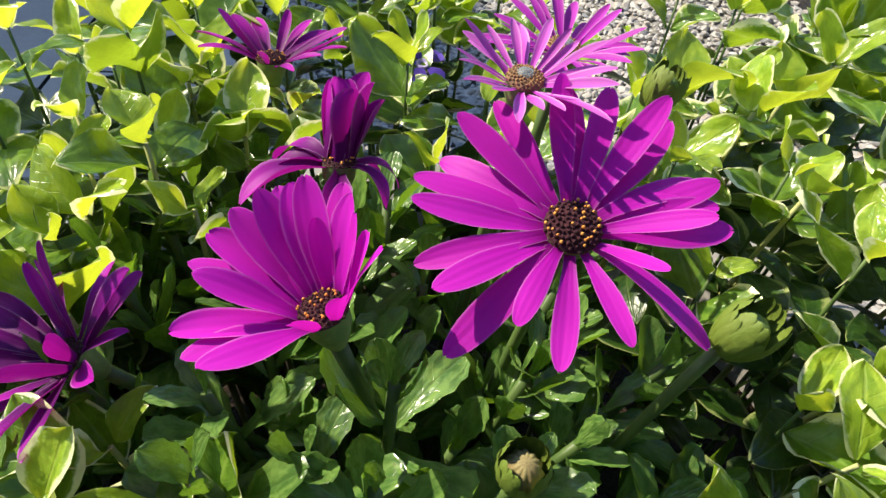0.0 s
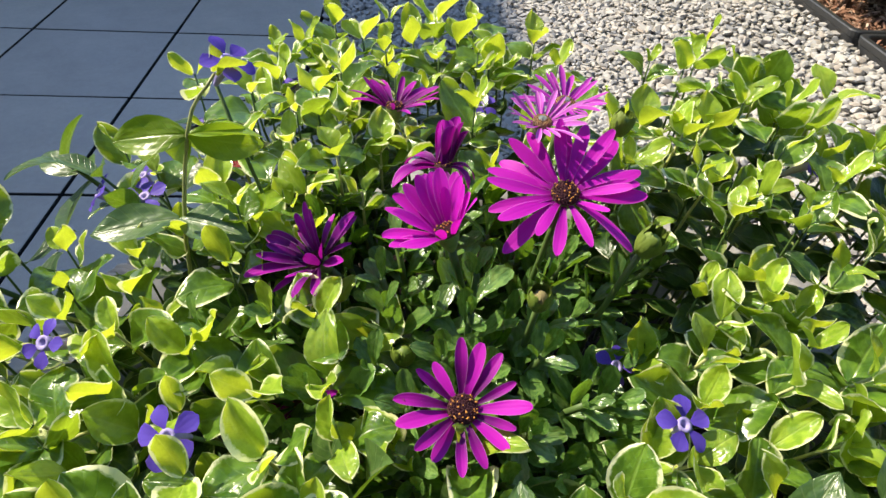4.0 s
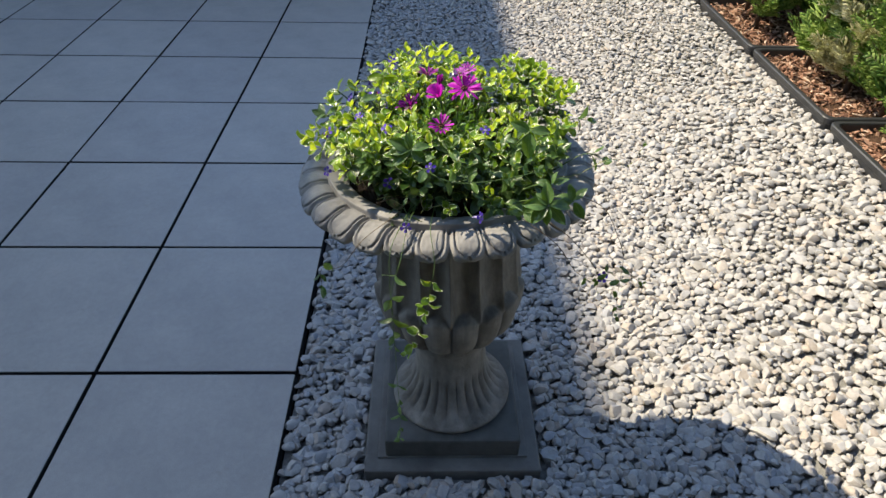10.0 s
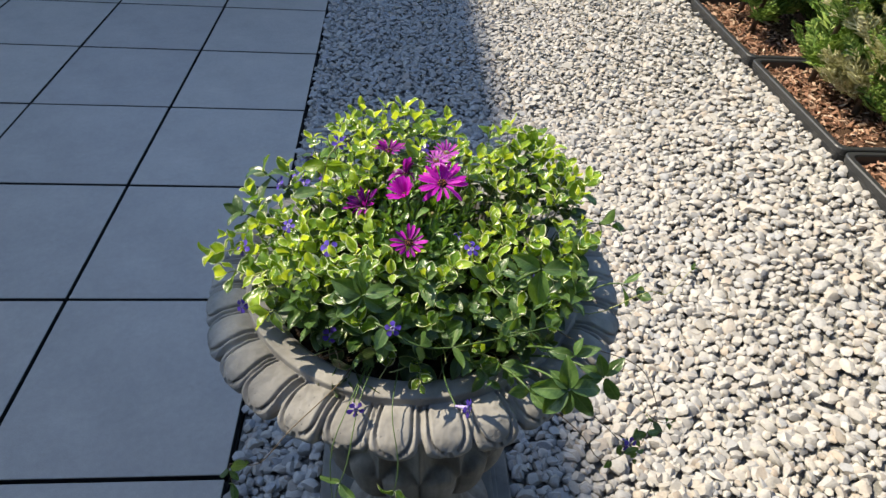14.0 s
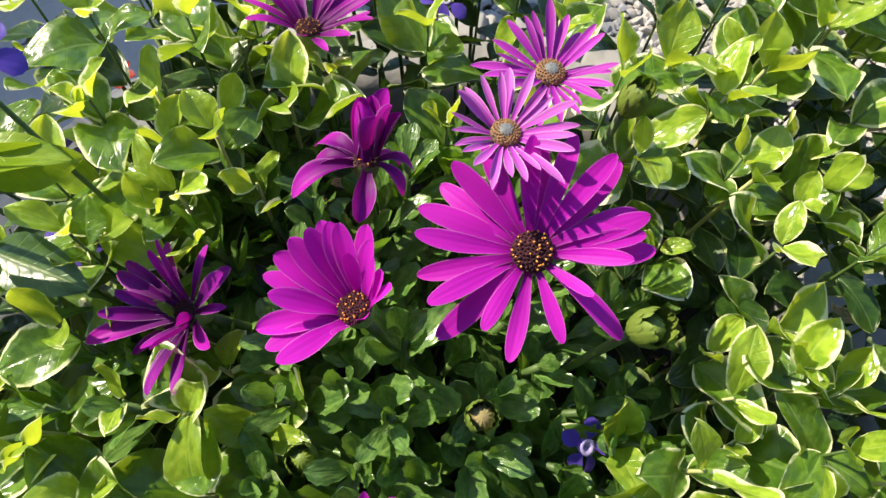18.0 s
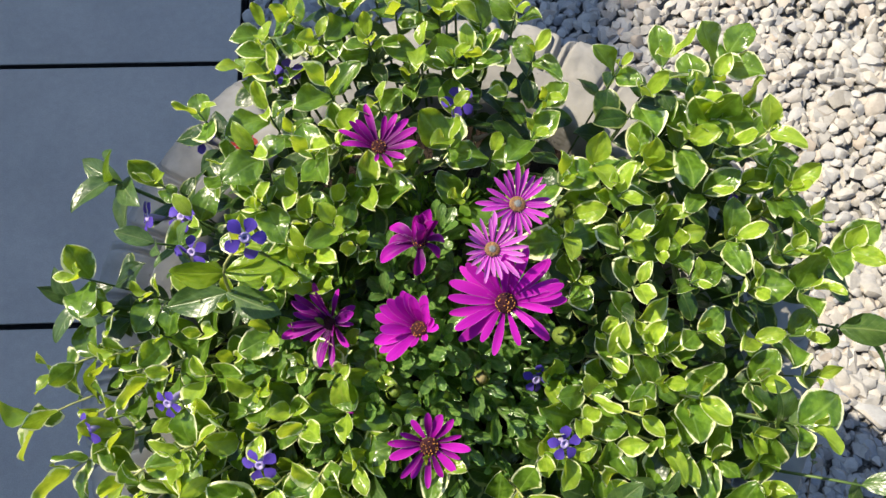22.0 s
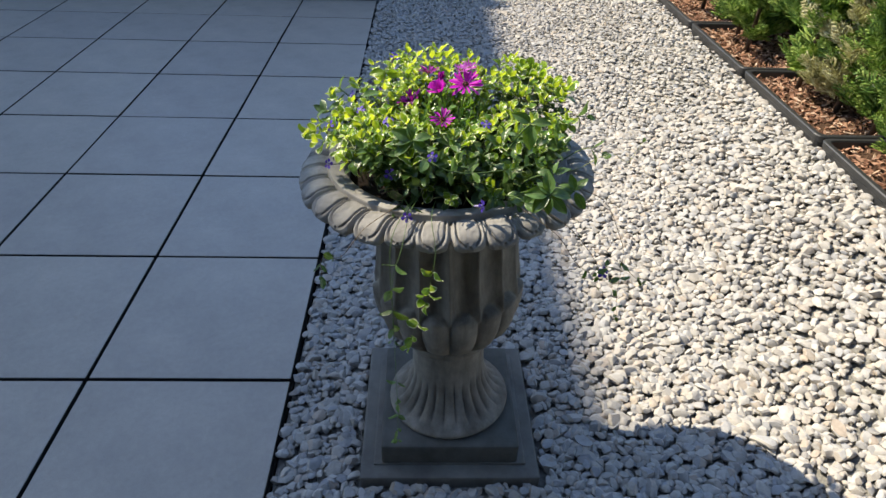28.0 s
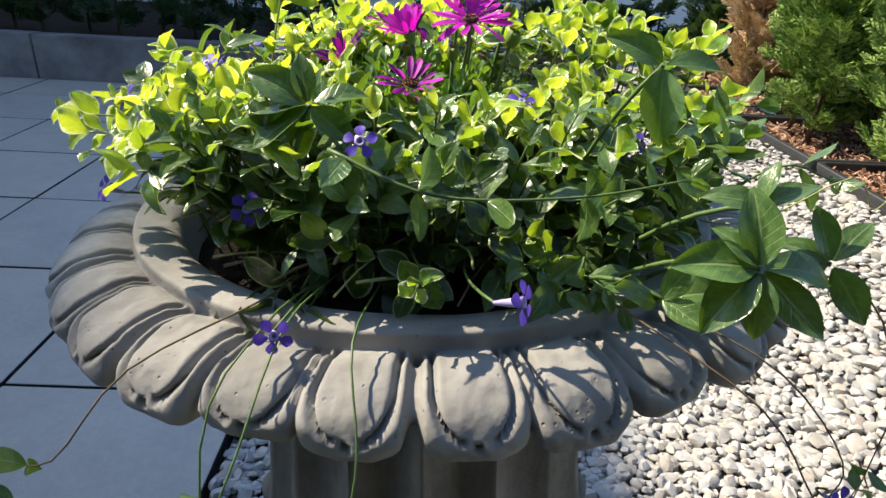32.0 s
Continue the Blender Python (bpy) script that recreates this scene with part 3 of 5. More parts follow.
# ---- kerb, house, far walls ----
kerb = thing("kerb", "low grey concrete kerb wall of long blocks behind the terrace", "kerb", kind="structure")
kx = EDGE + 0.01
for i in range(4):
    wdt = 1.25
    part("kerb_block", box_bm(kx - wdt + 0.004, kx - 0.004, 4.26 + 0.006 * (i % 2), 4.42, -0.05, 0.315 - 0.004 * (i % 2), 0.008, 2), KERB, kerb)
    kx -= wdt
bm = box_bm(-14.0, -10.0, 3.33, 18.0, -0.07, 11.850)
tagged(part("wall_house", bm, HOUSE, None), "pale rendered house wall beside the terrace", "wall", kind="structure")
bm = box_bm(-14.2, -9.94, 3.23, 18.2, 11.852, 11.970)
tagged(part("roof", bm, ROOF, None), "dark flat roof edge of the house", "roof", kind="structure")
bm = box_bm(-9.98, 6.0, 7.6, 7.75, -0.07, 1.9)
# unseen wall and overhead slab, added only to cut sky light from behind
tagged(part("wall_sky_blocker", box_bm(-7.0, 5.0, -3.6, -3.3, -0.07, 3.6), SKYBLOCK, None), "unseen dark wall added behind the terrace to block sky light", "wall", kind="structure")
tagged(part("ceiling", box_bm(-7.0, 5.0, -3.3, -1.75, 2.75, 2.95), SKYBLOCK, None), "unseen dark slab added over the terrace behind to block sky light", "ceiling", kind="structure")
tagged(part("wall_garden", bm, FENCE, None), "pale garden wall far behind the hedge", "wall", kind="structure")
bm = box_bm(-5.35, EDGE + 0.0, 4.425, 7.58, -0.06, 0.26)
tagged(part("planting_bed", bm, SOIL, None), "dark soil of the raised bed behind the kerb", "soil bed", kind="structure")


# ---- plants in the urn: shared leaf and petal shapes ----
VLEAF = [blade("leaf", VARIEG, 0.68 + 0.05 * (i % 3), 0.08 + 0.14 * (i % 4), -0.35 + 0.28 * i, 0.13, 0.50, 0.62, 10, 6, 0, i) for i in range(6)]
YLEAF = [blade("leaf", YOUNG, 0.58 + 0.06 * (i % 3), 0.24 + 0.20 * (i % 3), -0.4 + 0.36 * i, 0.13, 0.50, 0.62, 10, 6, 0, 10 + i) for i in range(4)]
SLEAF = blade("leaf", SPOTL, 0.52, 0.22, 0.45, 0.06, 0.48, 0.70, 10, 6, 0, 91)
# inner and lower leaves, their shade painted by the dark green
SHADELEAF = [blade("leaf", DARKV, 0.58 + 0.05 * (i % 3), 0.2, 0.1 + 0.3 * i, 0.08, 0.50, 0.66, 9, 4, 0, 15 + i) for i in range(4)]
GLEAF = [blade("leaf", GREENL, 0.48 + 0.05 * (i % 3), 0.12 + 0.16 * (i % 3), 0.05 + 0.22 * i, 0.06, 0.46, 0.76, 10, 6, 0, 20 + i) for i in range(5)]
DLEAF = [blade("leaf", DAISYL, 0.34 + 0.05 * (i % 3), 0.32, -0.45 + 0.3 * i, 0.07, 0.6, 0.8, 10, 4, 0.07, 30 + i, 0, "spoon") for i in range(5)]
BPET = [blade("petal", MAGENTA, 0.275 + 0.02 * (i % 3), 0.12 + 0.10 * (i % 3), -0.10 + 0.14 * i, 0.04, 0.6, 1.0, 10, 6, 0, 44 + i, 0.02, "petal") for i in range(4)]
MPET = [blade("petal", MAGENTA, 0.200 + 0.015 * (i % 3), 0.20 - 0.13 * (i % 3), -0.12 + 0.16 * i, 0.03, 0.6, 1.0, 10, 6, 0, 40 + i, 0.02, "petal") for i in range(5)]
PPET = [blade("petal", PURPLE, 0.20 + 0.02 * (i % 3), 0.35, -0.15 + 0.2 * i, 0.03, 0.6, 1.0, 10, 6, 0, 50 + i, 0.02, "petal") for i in range(5)]
DPET = [blade("petal", DUSK, 0.19 + 0.02 * (i % 3), 0.4, -0.15 + 0.2 * i, 0.03, 0.6, 1.0, 10, 6, 0, 75 + i, 0.02, "petal") for i in range(5)]
WPET = [blade("petal", PURPLE, 0.34 + 0.03 * (i % 3), 0.7, (-0.25, 0.2, 1.0, 1.9)[i], 0.05, 0.6, 0.9, 10, 6, 0, 55 + i, 0.02, "petal") for i in range(4)]
LPET = [blade("petal", PALEP, 0.150 + 0.015 * (i % 3), 0.5, -0.2 + 0.18 * i, 0.02, 0.6, 1.4, 8, 4, 0, 60 + i, 0, "petal") for i in range(4)]
KPET = [blade("petal", LILAC, 0.155 + 0.015 * (i % 3), 0.45, -0.15 + 0.18 * i, 0.02, 0.6, 1.3, 8, 4, 0, 65 + i, 0, "petal") for i in range(4)]
SEPAL = [blade("sepal", BUDM, 0.22 + 0.03 * i, 0.5, -0.75 - 0.25 * i, 0.05, 0.5, 1.2, 6, 2, 0, 85 + i, 0, "petal") for i in range(2)]
VPET = [blade("petal", VIOLET, 0.78, 0.12, 0.25 + 0.2 * i, 0.04, 0.68, 0.7, 6, 4, 0, 70 + i) for i in range(3)]
RPET = [blade("petal", RED, 0.7, 0.2, 0.3, 0.05, 0.6, 0.6, 6, 4, 0, 80)]


def top(x, y):
    """How high the foliage stands."""
    d = math.hypot(x - CX, y - CY) / 0.27
    z = 0.935 + 0.030 * step(-0.06, 0.10, y) + 0.010 * step(0.0, 0.08, x) * step(-0.05, 0.05, y) - 0.010 * step(-0.15, -0.23, x) - 0.014 * step(-0.10, -0.20, y)
    return z - 0.16 * max(0.0, d - 0.90) + 0.022 * noise.noise(Vector((x, y, 0.3)) * 14)


def leafy_stem(plant, line, radius, stem_mat, leaf_sets, size, pairs, gap, spread=1.1, start=1.0, twist=None, shrink=0.5, young=0, tip_pair=True):
    """A stem along line with opposite pairs of leaves counted back from its tip. It is a part; its leaves are parts of it."""
    pts = [Vector(p) for p in line]
    n = len(pts)
    v, f = tube(pts, [radius * (1 - 0.5 * i / (n - 1)) for i in range(n)], 5)
    st = put("stem", mesh_of("stem", v, f, stem_mat), plant)
    dist = [0.0]
    for a, b in zip(pts, pts[1:]):
        dist.append(dist[-1] + (b - a).length)
    turn = rng.uniform(0, 3.14) if twist is None else twist
    for k in range(pairs):
        want = dist[-1] - k * gap * (0.55 + 0.45 * min(1, k / 2)) * rng.uniform(0.85, 1.15)
        if want < 0.004:
            break
        i = max(j for j in range(n) if dist[j] <= want + 1e-6)
        i = min(i, n - 2)
        t = (want - dist[i]) / max(1e-6, dist[i + 1] - dist[i])
        at = pts[i].lerp(pts[i + 1], t)
        axis = (pts[i + 1] - pts[i]).normalized()
        e1 = axis.orthogonal().normalized()
        e2 = axis.cross(e1)
        ang = turn + k * 1.5708 + rng.gauss(0, 0.25)
        w = shrink + (1 - shrink) * min(1.0, k / 2.2)
        open_ = spread * (0.55 + 0.45 * min(1.0, k / 2)) * rng.uniform(0.85, 1.15)
        for side in (0, math.pi):
            if rng.random() < 0.04:
                continue
            rad = e1 * math.cos(ang + side) + e2 * math.sin(ang + side)
            along = axis * math.cos(open_) + rad * math.sin(open_)
            up = axis * math.sin(open_) - rad * math.cos(open_) + Vector((-0.20, 0.05, 0.37)) + Vector([rng.gauss(0, 0.40) for _ in range(3)])
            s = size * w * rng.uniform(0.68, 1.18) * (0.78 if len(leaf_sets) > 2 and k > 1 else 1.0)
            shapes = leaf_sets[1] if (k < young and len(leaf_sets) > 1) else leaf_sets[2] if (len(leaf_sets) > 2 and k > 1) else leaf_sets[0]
            m = facing(at + rad * radius, along, up, (s * rng.uniform(0.88, 1.12), s, s))
            put("leaf", rng.choice(shapes), st, m)
    return st


def whorl(plant, at, axis, n, size, shapes, stem_from=None, flat=1.15, mat=None, turn=0.0):
    """Leaves round the end of a stem."""
    at, axis = Vector(at), Vector(axis).normalized()
    if stem_from is not None:
        mid = (Vector(stem_from) + at) / 2 + Vector((0, 0, 0.03))
        v, f = tube(bez(stem_from, mid, at, 8), 0.0014, 5)
    else:
        v, f = tube([at - axis * 0.012, at], 0.0014, 5)
    st = put("stem", mesh_of("stem", v, f, mat or STEMG), plant)
    e1 = axis.orthogonal().normalized()
    e2 = axis.cross(e1)
    for k in range(n):
        node = k // 2
        a = turn + (k % 2) * math.pi + node * 1.5708 + rng.gauss(0, 0.22)
        o = flat * (0.70 + 0.22 * node) * rng.uniform(0.75, 1.25)
        rad = e1 * math.cos(a) + e2 * math.sin(a)
        along = axis * math.cos(o) + rad * math.sin(o)
        up = axis * math.sin(o) - rad * math.cos(o) + Vector((-0.1, 0, 0.5))
        s = size * rng.uniform(0.80, 1.10) * (0.82 + 0.14 * node)
        put("leaf", rng.choice(shapes), st, facing(at - axis * 0.007 * node, along + Vector([rng.gauss(0, 0.15) for _ in range(3)]), up + Vector([rng.gauss(0, 0.35) for _ in range(3)]), (s, s, s)))
    return st


# variegated periwinkle: many shoots, in clumps by their side of the urn
clumps = {}
spots = []
tries = 0
while len(spots) < 150 and tries < 9000:
    tries += 1
    a, d = rng.uniform(0, 6.283), math.sqrt(rng.random())
    x, y = CX + 0.008 + 0.240 * d * math.cos(a), CY + 0.004 + 0.240 * d * math.sin(a)
    if ((x + 0.044) / 0.084) ** 2 + ((y - 0.012) / 0.074) ** 2 < 1 or ((x - 0.010) / 0.028) ** 2 + ((y + 0.052) / 0.024) ** 2 < 1:
        continue
    if y < -0.085 and rng.random() < (0.72 if x > -0.10 else 0.25) or y < -0.18 or (x > 0.045 and y > 0.165) or y > 0.205 or (x < -0.17 and y > 0.14) or (x < -0.225 and y > 0.05):
        continue
    if noise.noise(Vector((x, y, 1.7)) * 26) < -0.20 or any((x - p) ** 2 + (y - q) ** 2 < 0.0250 ** 2 for p, q in spots):
        continue
    spots.append((x, y))
for x, y in spots:
    key = int(((math.atan2(y - CY, x - CX) + math.pi) / (2 * math.pi)) * 11.999)
    if key not in clumps:
        clumps[key] = thing("variegated_periwinkle", "periwinkle with green leaves edged in creamy yellow, growing in the urn", "plant", (CX, CY, 0.80), "periwinkle plants in the urn")
    o = Vector((CX, CY, 0.80))
    z = top(x, y) + rng.uniform(-0.022, 0.006)
    out = Vector((x - CX, y - CY, 0))
    base = Vector((CX, CY, 0.815)) + out * min(0.88, 0.19 / max(out.length, 0.01))
    tip = Vector((x, y, z))
    mid = (base + tip) / 2 + Vector((0, 0, 0.03)) + out * 0.04
    line = [p - o for p in bez(base, mid, tip, 7)]
    leafy_stem(clumps[key], line, 0.0010, STEMG, (VLEAF, YLEAF, SHADELEAF) if y > -0.10 or rng.random() < 0.5 else (GLEAF, VLEAF, SHADELEAF), rng.uniform(0.029, 0.041) * (1.12 if y < -0.05 else 1.0), rng.choice((4, 5, 5)), 0.0150, 1.2, young=1 if y > -0.08 else rng.choice((0, 1)))

# sprigs that stand out of the mass or hang over the rim
O = Vector((CX, CY, 0.80))
rosettes = thing("variegated_periwinkle", "dense lime and cream periwinkle rosettes beside the daisies", "plant", O, "periwinkle plants in the urn")
placed = []
tries = 0
while len(placed) < 17 and tries < 2000:
    tries += 1
    x, y = rng.uniform(-0.205, -0.088), rng.uniform(-0.135, -0.022)
    if any((x - p) ** 2 + (y - q) ** 2 < 0.024 ** 2 for p, q in placed) or (x > -0.105 and y > -0.075):
        continue
    placed.append((x, y))
ROSETTES = ((-0.100, -0.006, 0.934), (-0.084, -0.026, 0.930), (-0.120, 0.030, 0.938), (0.050, -0.041, 0.940), (0.080, -0.054, 0.938), (0.096, -0.073, 0.928), (0.083, 0.004, 0.940), (0.103, -0.016, 0.934), (0.036, -0.078, 0.924), (0.066, -0.018, 0.936), (0.006, -0.100, 0.934),
            (0.120, -0.045, 0.932), (0.062, -0.092, 0.922), (-0.104, 0.065, 0.966), (-0.130, 0.088, 0.958), (-0.106, 0.119, 0.953), (-0.124, 0.072, 0.950), (-0.150, 0.060, 0.936), (-0.084, 0.092, 0.950),
            (-0.140, 0.036, 0.948), (-0.118, 0.050, 0.952), (-0.156, 0.084, 0.952), (-0.092, 0.055, 0.950), (0.070, 0.077, 0.972), (0.041, 0.068, 0.958), (0.078, 0.050, 0.962), (0.109, 0.053, 0.952), (0.056, 0.098, 0.966), (0.092, 0.096, 0.966))
for x, y, z in [(x, y, 0.940 + rng.uniform(-0.012, 0.006) - 0.15 * max(0.0, -0.10 - y)) for x, y in placed + [(-0.072, -0.112), (-0.100, -0.046), (-0.028, -0.122), (-0.088, -0.072)]] + list(ROSETTES):
    b = Vector((CX + 0.75 * (x - CX), CY + 0.75 * (y - CY), 0.82))
    line = [p - O for p in bez(b, (b + Vector((x, y, z))) / 2 + Vector((-0.005, 0, 0.02)), (x, y, z), 7)]
    leafy_stem(rosettes, line, 0.0014, STEMY, (VLEAF, YLEAF, SHADELEAF), rng.uniform(0.026, 0.034), 4, 0.013, 1.3, young=1, shrink=0.7)


def sprig(plant, pts, size, pairs, gap, sets, mat=STEMY, spread=1.1, radius=0.0013, young=1, shrink=0.6):
    return leafy_stem(plant, [p - O for p in spline(pts, 4)], radius, mat, sets, size, pairs, gap, spread, young=young, shrink=shrink)


left = thing("variegated_periwinkle", "periwinkle sprigs with cream-edged leaves reaching over the rim", "plant", O, "periwinkle plants in the urn")
for tip, size in (((-0.293, -0.014, 0.910), 0.030), ((-0.302, -0.044, 0.905), 0.034), ((-0.282, -0.077, 0.900), 0.034), ((-0.262, -0.041, 0.910), 0.032), ((-0.227, -0.021, 0.925), 0.032),
                  ((-0.234, -0.118, 0.905), 0.033), ((-0.220, -0.142, 0.895), 0.032), ((-0.250, -0.006, 0.922), 0.028), ((-0.200, -0.075, 0.928), 0.032), ((-0.244, -0.085, 0.905), 0.030)):
    x, y, z = tip
    sprig(left, [(0.62 * x, 0.62 * y, 0.845), (0.86 * x, 0.86 * y + 0.01, z - 0.012), tip], size, 3, 0.015, (VLEAF, YLEAF), shrink=0.75, spread=1.25)
back = thing("variegated_periwinkle", "upright periwinkle sprigs with pale-edged leaves at the back of the urn", "plant", O, "periwinkle plants in the urn")
st = sprig(back, [(0.10, 0.11, 0.86), (0.122, 0.119, 0.93), (0.130, 0.124, 0.973)], 0.026, 1, 0.02, (VLEAF,), young=0)
for ax, up, s in (((-0.62, 0.25, 0.70), (0.2, -1, 0.3), 0.026), ((0.30, 0.25, 0.95), (-0.2, -1, 0.2), 0.027), ((0.95, -0.05, 0.12), (0, -0.8, 0.7), 0.028), ((0.5, -0.5, -0.1), (0, -0.3, 1), 0.022)):
    put("leaf", VLEAF[1], st, facing(Vector((0.130, 0.124, 0.972)) - O, ax, up, (s, s, s)))
sprig(back, [(0.11, 0.10, 0.86), (0.15, 0.11, 0.93), (0.166, 0.115, 0.975)], 0.034, 3, 0.024, (VLEAF, YLEAF))
sprig(back, [(0.13, 0.06, 0.86), (0.17, 0.07, 0.92), (0.180, 0.082, 0.962)], 0.033, 4, 0.018, (VLEAF, YLEAF))
for tip in ((-0.120, 0.236, 0.962), (-0.083, 0.244, 0.964), (-0.051, 0.240, 0.964), (-0.024, 0.238, 0.964), (0.016, 0.214, 0.962), (-0.154, 0.206, 0.955), (-0.136, 0.212, 0.958), (-0.100, 0.218, 0.960), (-0.066, 0.214, 0.960), (-0.036, 0.212, 0.962),
            (-0.008, 0.206, 0.958), (-0.118, 0.196, 0.958), (-0.084, 0.192, 0.964), (-0.050, 0.186, 0.962), (-0.150, 0.176, 0.950), (-0.018, 0.180, 0.960), (-0.172, 0.188, 0.936)):
    x, y, z = tip
    sprig(back, [(0.8 * x, 0.84 * y, 0.85), (0.95 * x, 0.97 * y, z - 0.04), tip], rng.uniform(0.027, 0.034), 4, 0.013, (VLEAF, YLEAF, SHADELEAF), STEMG, 1.25, shrink=0.7)
for tip in ((0.158, 0.180, 0.956), (0.171, 0.145, 0.948), (0.140, 0.160, 0.952), (0.186, 0.112, 0.940)):
    x, y, z = tip
    sprig(back, [(0.8 * x, 0.8 * y, 0.85), (0.95 * x, 0.95 * y, z - 0.03), tip], 0.034, 3, 0.015, (VLEAF, VLEAF, SHADELEAF), STEMG, 1.2, shrink=0.75)

# tall shoot with big spotted yellow-green leaves and a flower at its end
tall = thing("tall_periwinkle_shoot", "upright periwinkle shoot with yellow-green spotted leaves", "plant", O)
st = sprig(tall, [(-0.165, 0.02, 0.83), (-0.172, 0.025, 0.92), (-0.159, 0.030, 0.996), (-0.146, 0.038, 1.018)], 0.024, 1, 0.03, (YLEAF,), STEMY, 0.5)
for ax, up, s in (((0.9, 0.1, -0.28), (0.15, -0.9, 0.45), 0.031), ((0.95, 0.1, 0.14), (0, 0.2, 1), 0.030), ((-0.95, -0.05, 0.02), (-0.1, -0.7, 0.7), 0.033), ((-0.5, 0.2, -0.6), (-0.2, -1, 0.2), 0.026)):
    put("leaf", SLEAF, st, facing(Vector((-0.159, 0.030, 0.995)) - O, ax, up, (s, s, s)))
for ax, up, s in (((0.7, -0.3, 0.1), (0, -0.3, 1), 0.036), ((-0.8, -0.2, 0.0), (0, -0.3, 1), 0.038)):
    put("leaf", GLEAF[1], st, facing(Vector((-0.170, 0.026, 0.955)) - O, ax, up, (s, s, s)))

# plain green periwinkle: large glossy leaves, mostly at the front
green = thing("green_periwinkle", "periwinkle with large glossy dark green leaves over the rim", "plant", O)
for at, leaves in (((0.124, -0.266, 0.905), ((172, 0.045), (222, 0.044), (262, 0.036), (96, 0.042), (8, 0.044), (-46, 0.046), (130, 0.032))),
                   ((0.170, -0.247, 0.900), ((58, 0.034), (-58, 0.038), (148, 0.032), (108, 0.032), (186, 0.034))),
                   ((0.132, -0.238, 0.926), ((88, 0.026), (162, 0.032), (28, 0.032))),
                   ((-0.104, -0.165, 0.948), ((176, 0.048), (148, 0.044), (104, 0.032), (18, 0.038), (218, 0.044), (-38, 0.036), (258, 0.030))),
                   ((0.100, -0.152, 0.978), ((266, 0.050), (4, 0.040), (148, 0.040)))):
    at = Vector(at)
    b = Vector((CX + 0.6 * (at.x - CX), CY + 0.65 * (at.y - CY), 0.82))
    v, f = tube(bez(b - O, (b + at) / 2 + Vector((0, 0, 0.035)) - O, at - O, 8), 0.0015, 5)
    st = put("stem", mesh_of("stem", v, f, STEMG), green)
    for ang, ln in leaves:
        w = radians(ang)
        along = Vector((math.cos(w), 0.12 + 0.40 * math.sin(w), 0.9 * math.sin(w))) + Vector((0, -0.22, 0.05))
        put("leaf", rng.choice(GLEAF), st, facing(at - O + 0.002 * along, along, Vector((rng.gauss(-0.30, 0.2), -0.42 + rng.gauss(0, 0.15), 0.85)), (ln * 0.86, ln * 0.9, ln * 0.9)))
for at, axis, n, size, turn in (((0.088, -0.250, 0.878), (0.1, -0.6, 0.6), 4, 0.036, 0.8), ((0.133, -0.137, 0.925), (0.2, -0.2, 0.9), 5, 0.042, 1.1), ((0.156, -0.137, 0.922), (0.5, -0.1, 0.8), 5, 0.042, 0.0),
                                ((-0.090, -0.085, 0.925), (-0.8, -0.2, 0.4), 4, 0.036, 0.5), ((0.180, -0.064, 0.922), (0.5, -0.1, 0.8), 5, 0.042, 0.1), ((-0.260, 0.111, 0.926), (-0.5, -0.1, 0.7), 5, 0.040, 0.3), ((-0.280, 0.028, 0.916), (-0.6, -0.2, 0.7), 5, 0.040, 0.7)):
    at = Vector(at)
    whorl(green, at - O, axis, n, size, GLEAF, Vector((CX + 0.6 * (at.x - CX), CY + 0.65 * (at.y - CY), 0.82)) - O, turn=turn)
for _ in range(84):
    x, y = rng.uniform(-0.20, 0.18), rng.uniform(-0.225, -0.115)
    if math.hypot(x - CX, y - CY) > 0.262:
        continue
    z = rng.uniform(0.845, 0.950) - 0.7 * max(0.0, -0.15 - y)
    b = Vector((CX + 0.78 * (x - CX), CY + 0.72 * (y - CY), 0.815))
    line = [p - O for p in bez(b, (b + Vector((x, y, z))) / 2 + Vector((0, -0.01, 0.03)), (x, y, z), 7)]
    leafy_stem(green, line, 0.0012, STEMG, (rng.choice((GLEAF, GLEAF, SHADELEAF)),), rng.uniform(0.028, 0.046), rng.choice((2, 3, 3)), 0.02, 1.15)
for _ in range(12):
    x, y = rng.uniform(-0.21, 0.2), rng.uniform(-0.25, -0.15)
    if math.hypot(x - CX, y - CY) > 0.268:
        continue
    z = 0.862 + rng.uniform(-0.015, 0.025)
    b = Vector((CX + 0.75 * (x - CX), CY + 0.70 * (y - CY), 0.815))
    line = [p - O for p in bez(b, (b + Vector((x, y, z))) / 2 + Vector((0, -0.01, 0.02)), (x, y, z), 7)]
    leafy_stem(green, line, 0.0012, STEMY, (VLEAF, YLEAF), rng.uniform(0.022, 0.032), 3, 0.016, 1.15)
# low leaves that fill the hollow behind the daisies
for x, y in ((-0.165, 0.055), (-0.15, 0.085), (-0.185, 0.08), (-0.14, 0.115), (-0.175, 0.11), (-0.19, 0.045), (-0.13, 0.075)):
    z = 0.885 + rng.uniform(-0.012, 0.022)
    b = Vector((CX + 0.7 * (x - CX), CY + 0.7 * (y - CY), 0.815))
    line = [p - O for p in bez(b, (b + Vector((x, y, z))) / 2 + Vector((0, 0, 0.02)), (x, y, z), 7)]
    leafy_stem(green, line, 0.0012, STEMG, (rng.choice((GLEAF, SHADELEAF)),), rng.uniform(0.028, 0.036), 3, 0.016, 1.2)
# long runner lying across the front
run_ = spline([(-0.09, -0.19, 0.93), (-0.03, -0.215, 0.915), (0.05, -0.20, 0.912), (0.115, -0.19, 0.922)], 6)
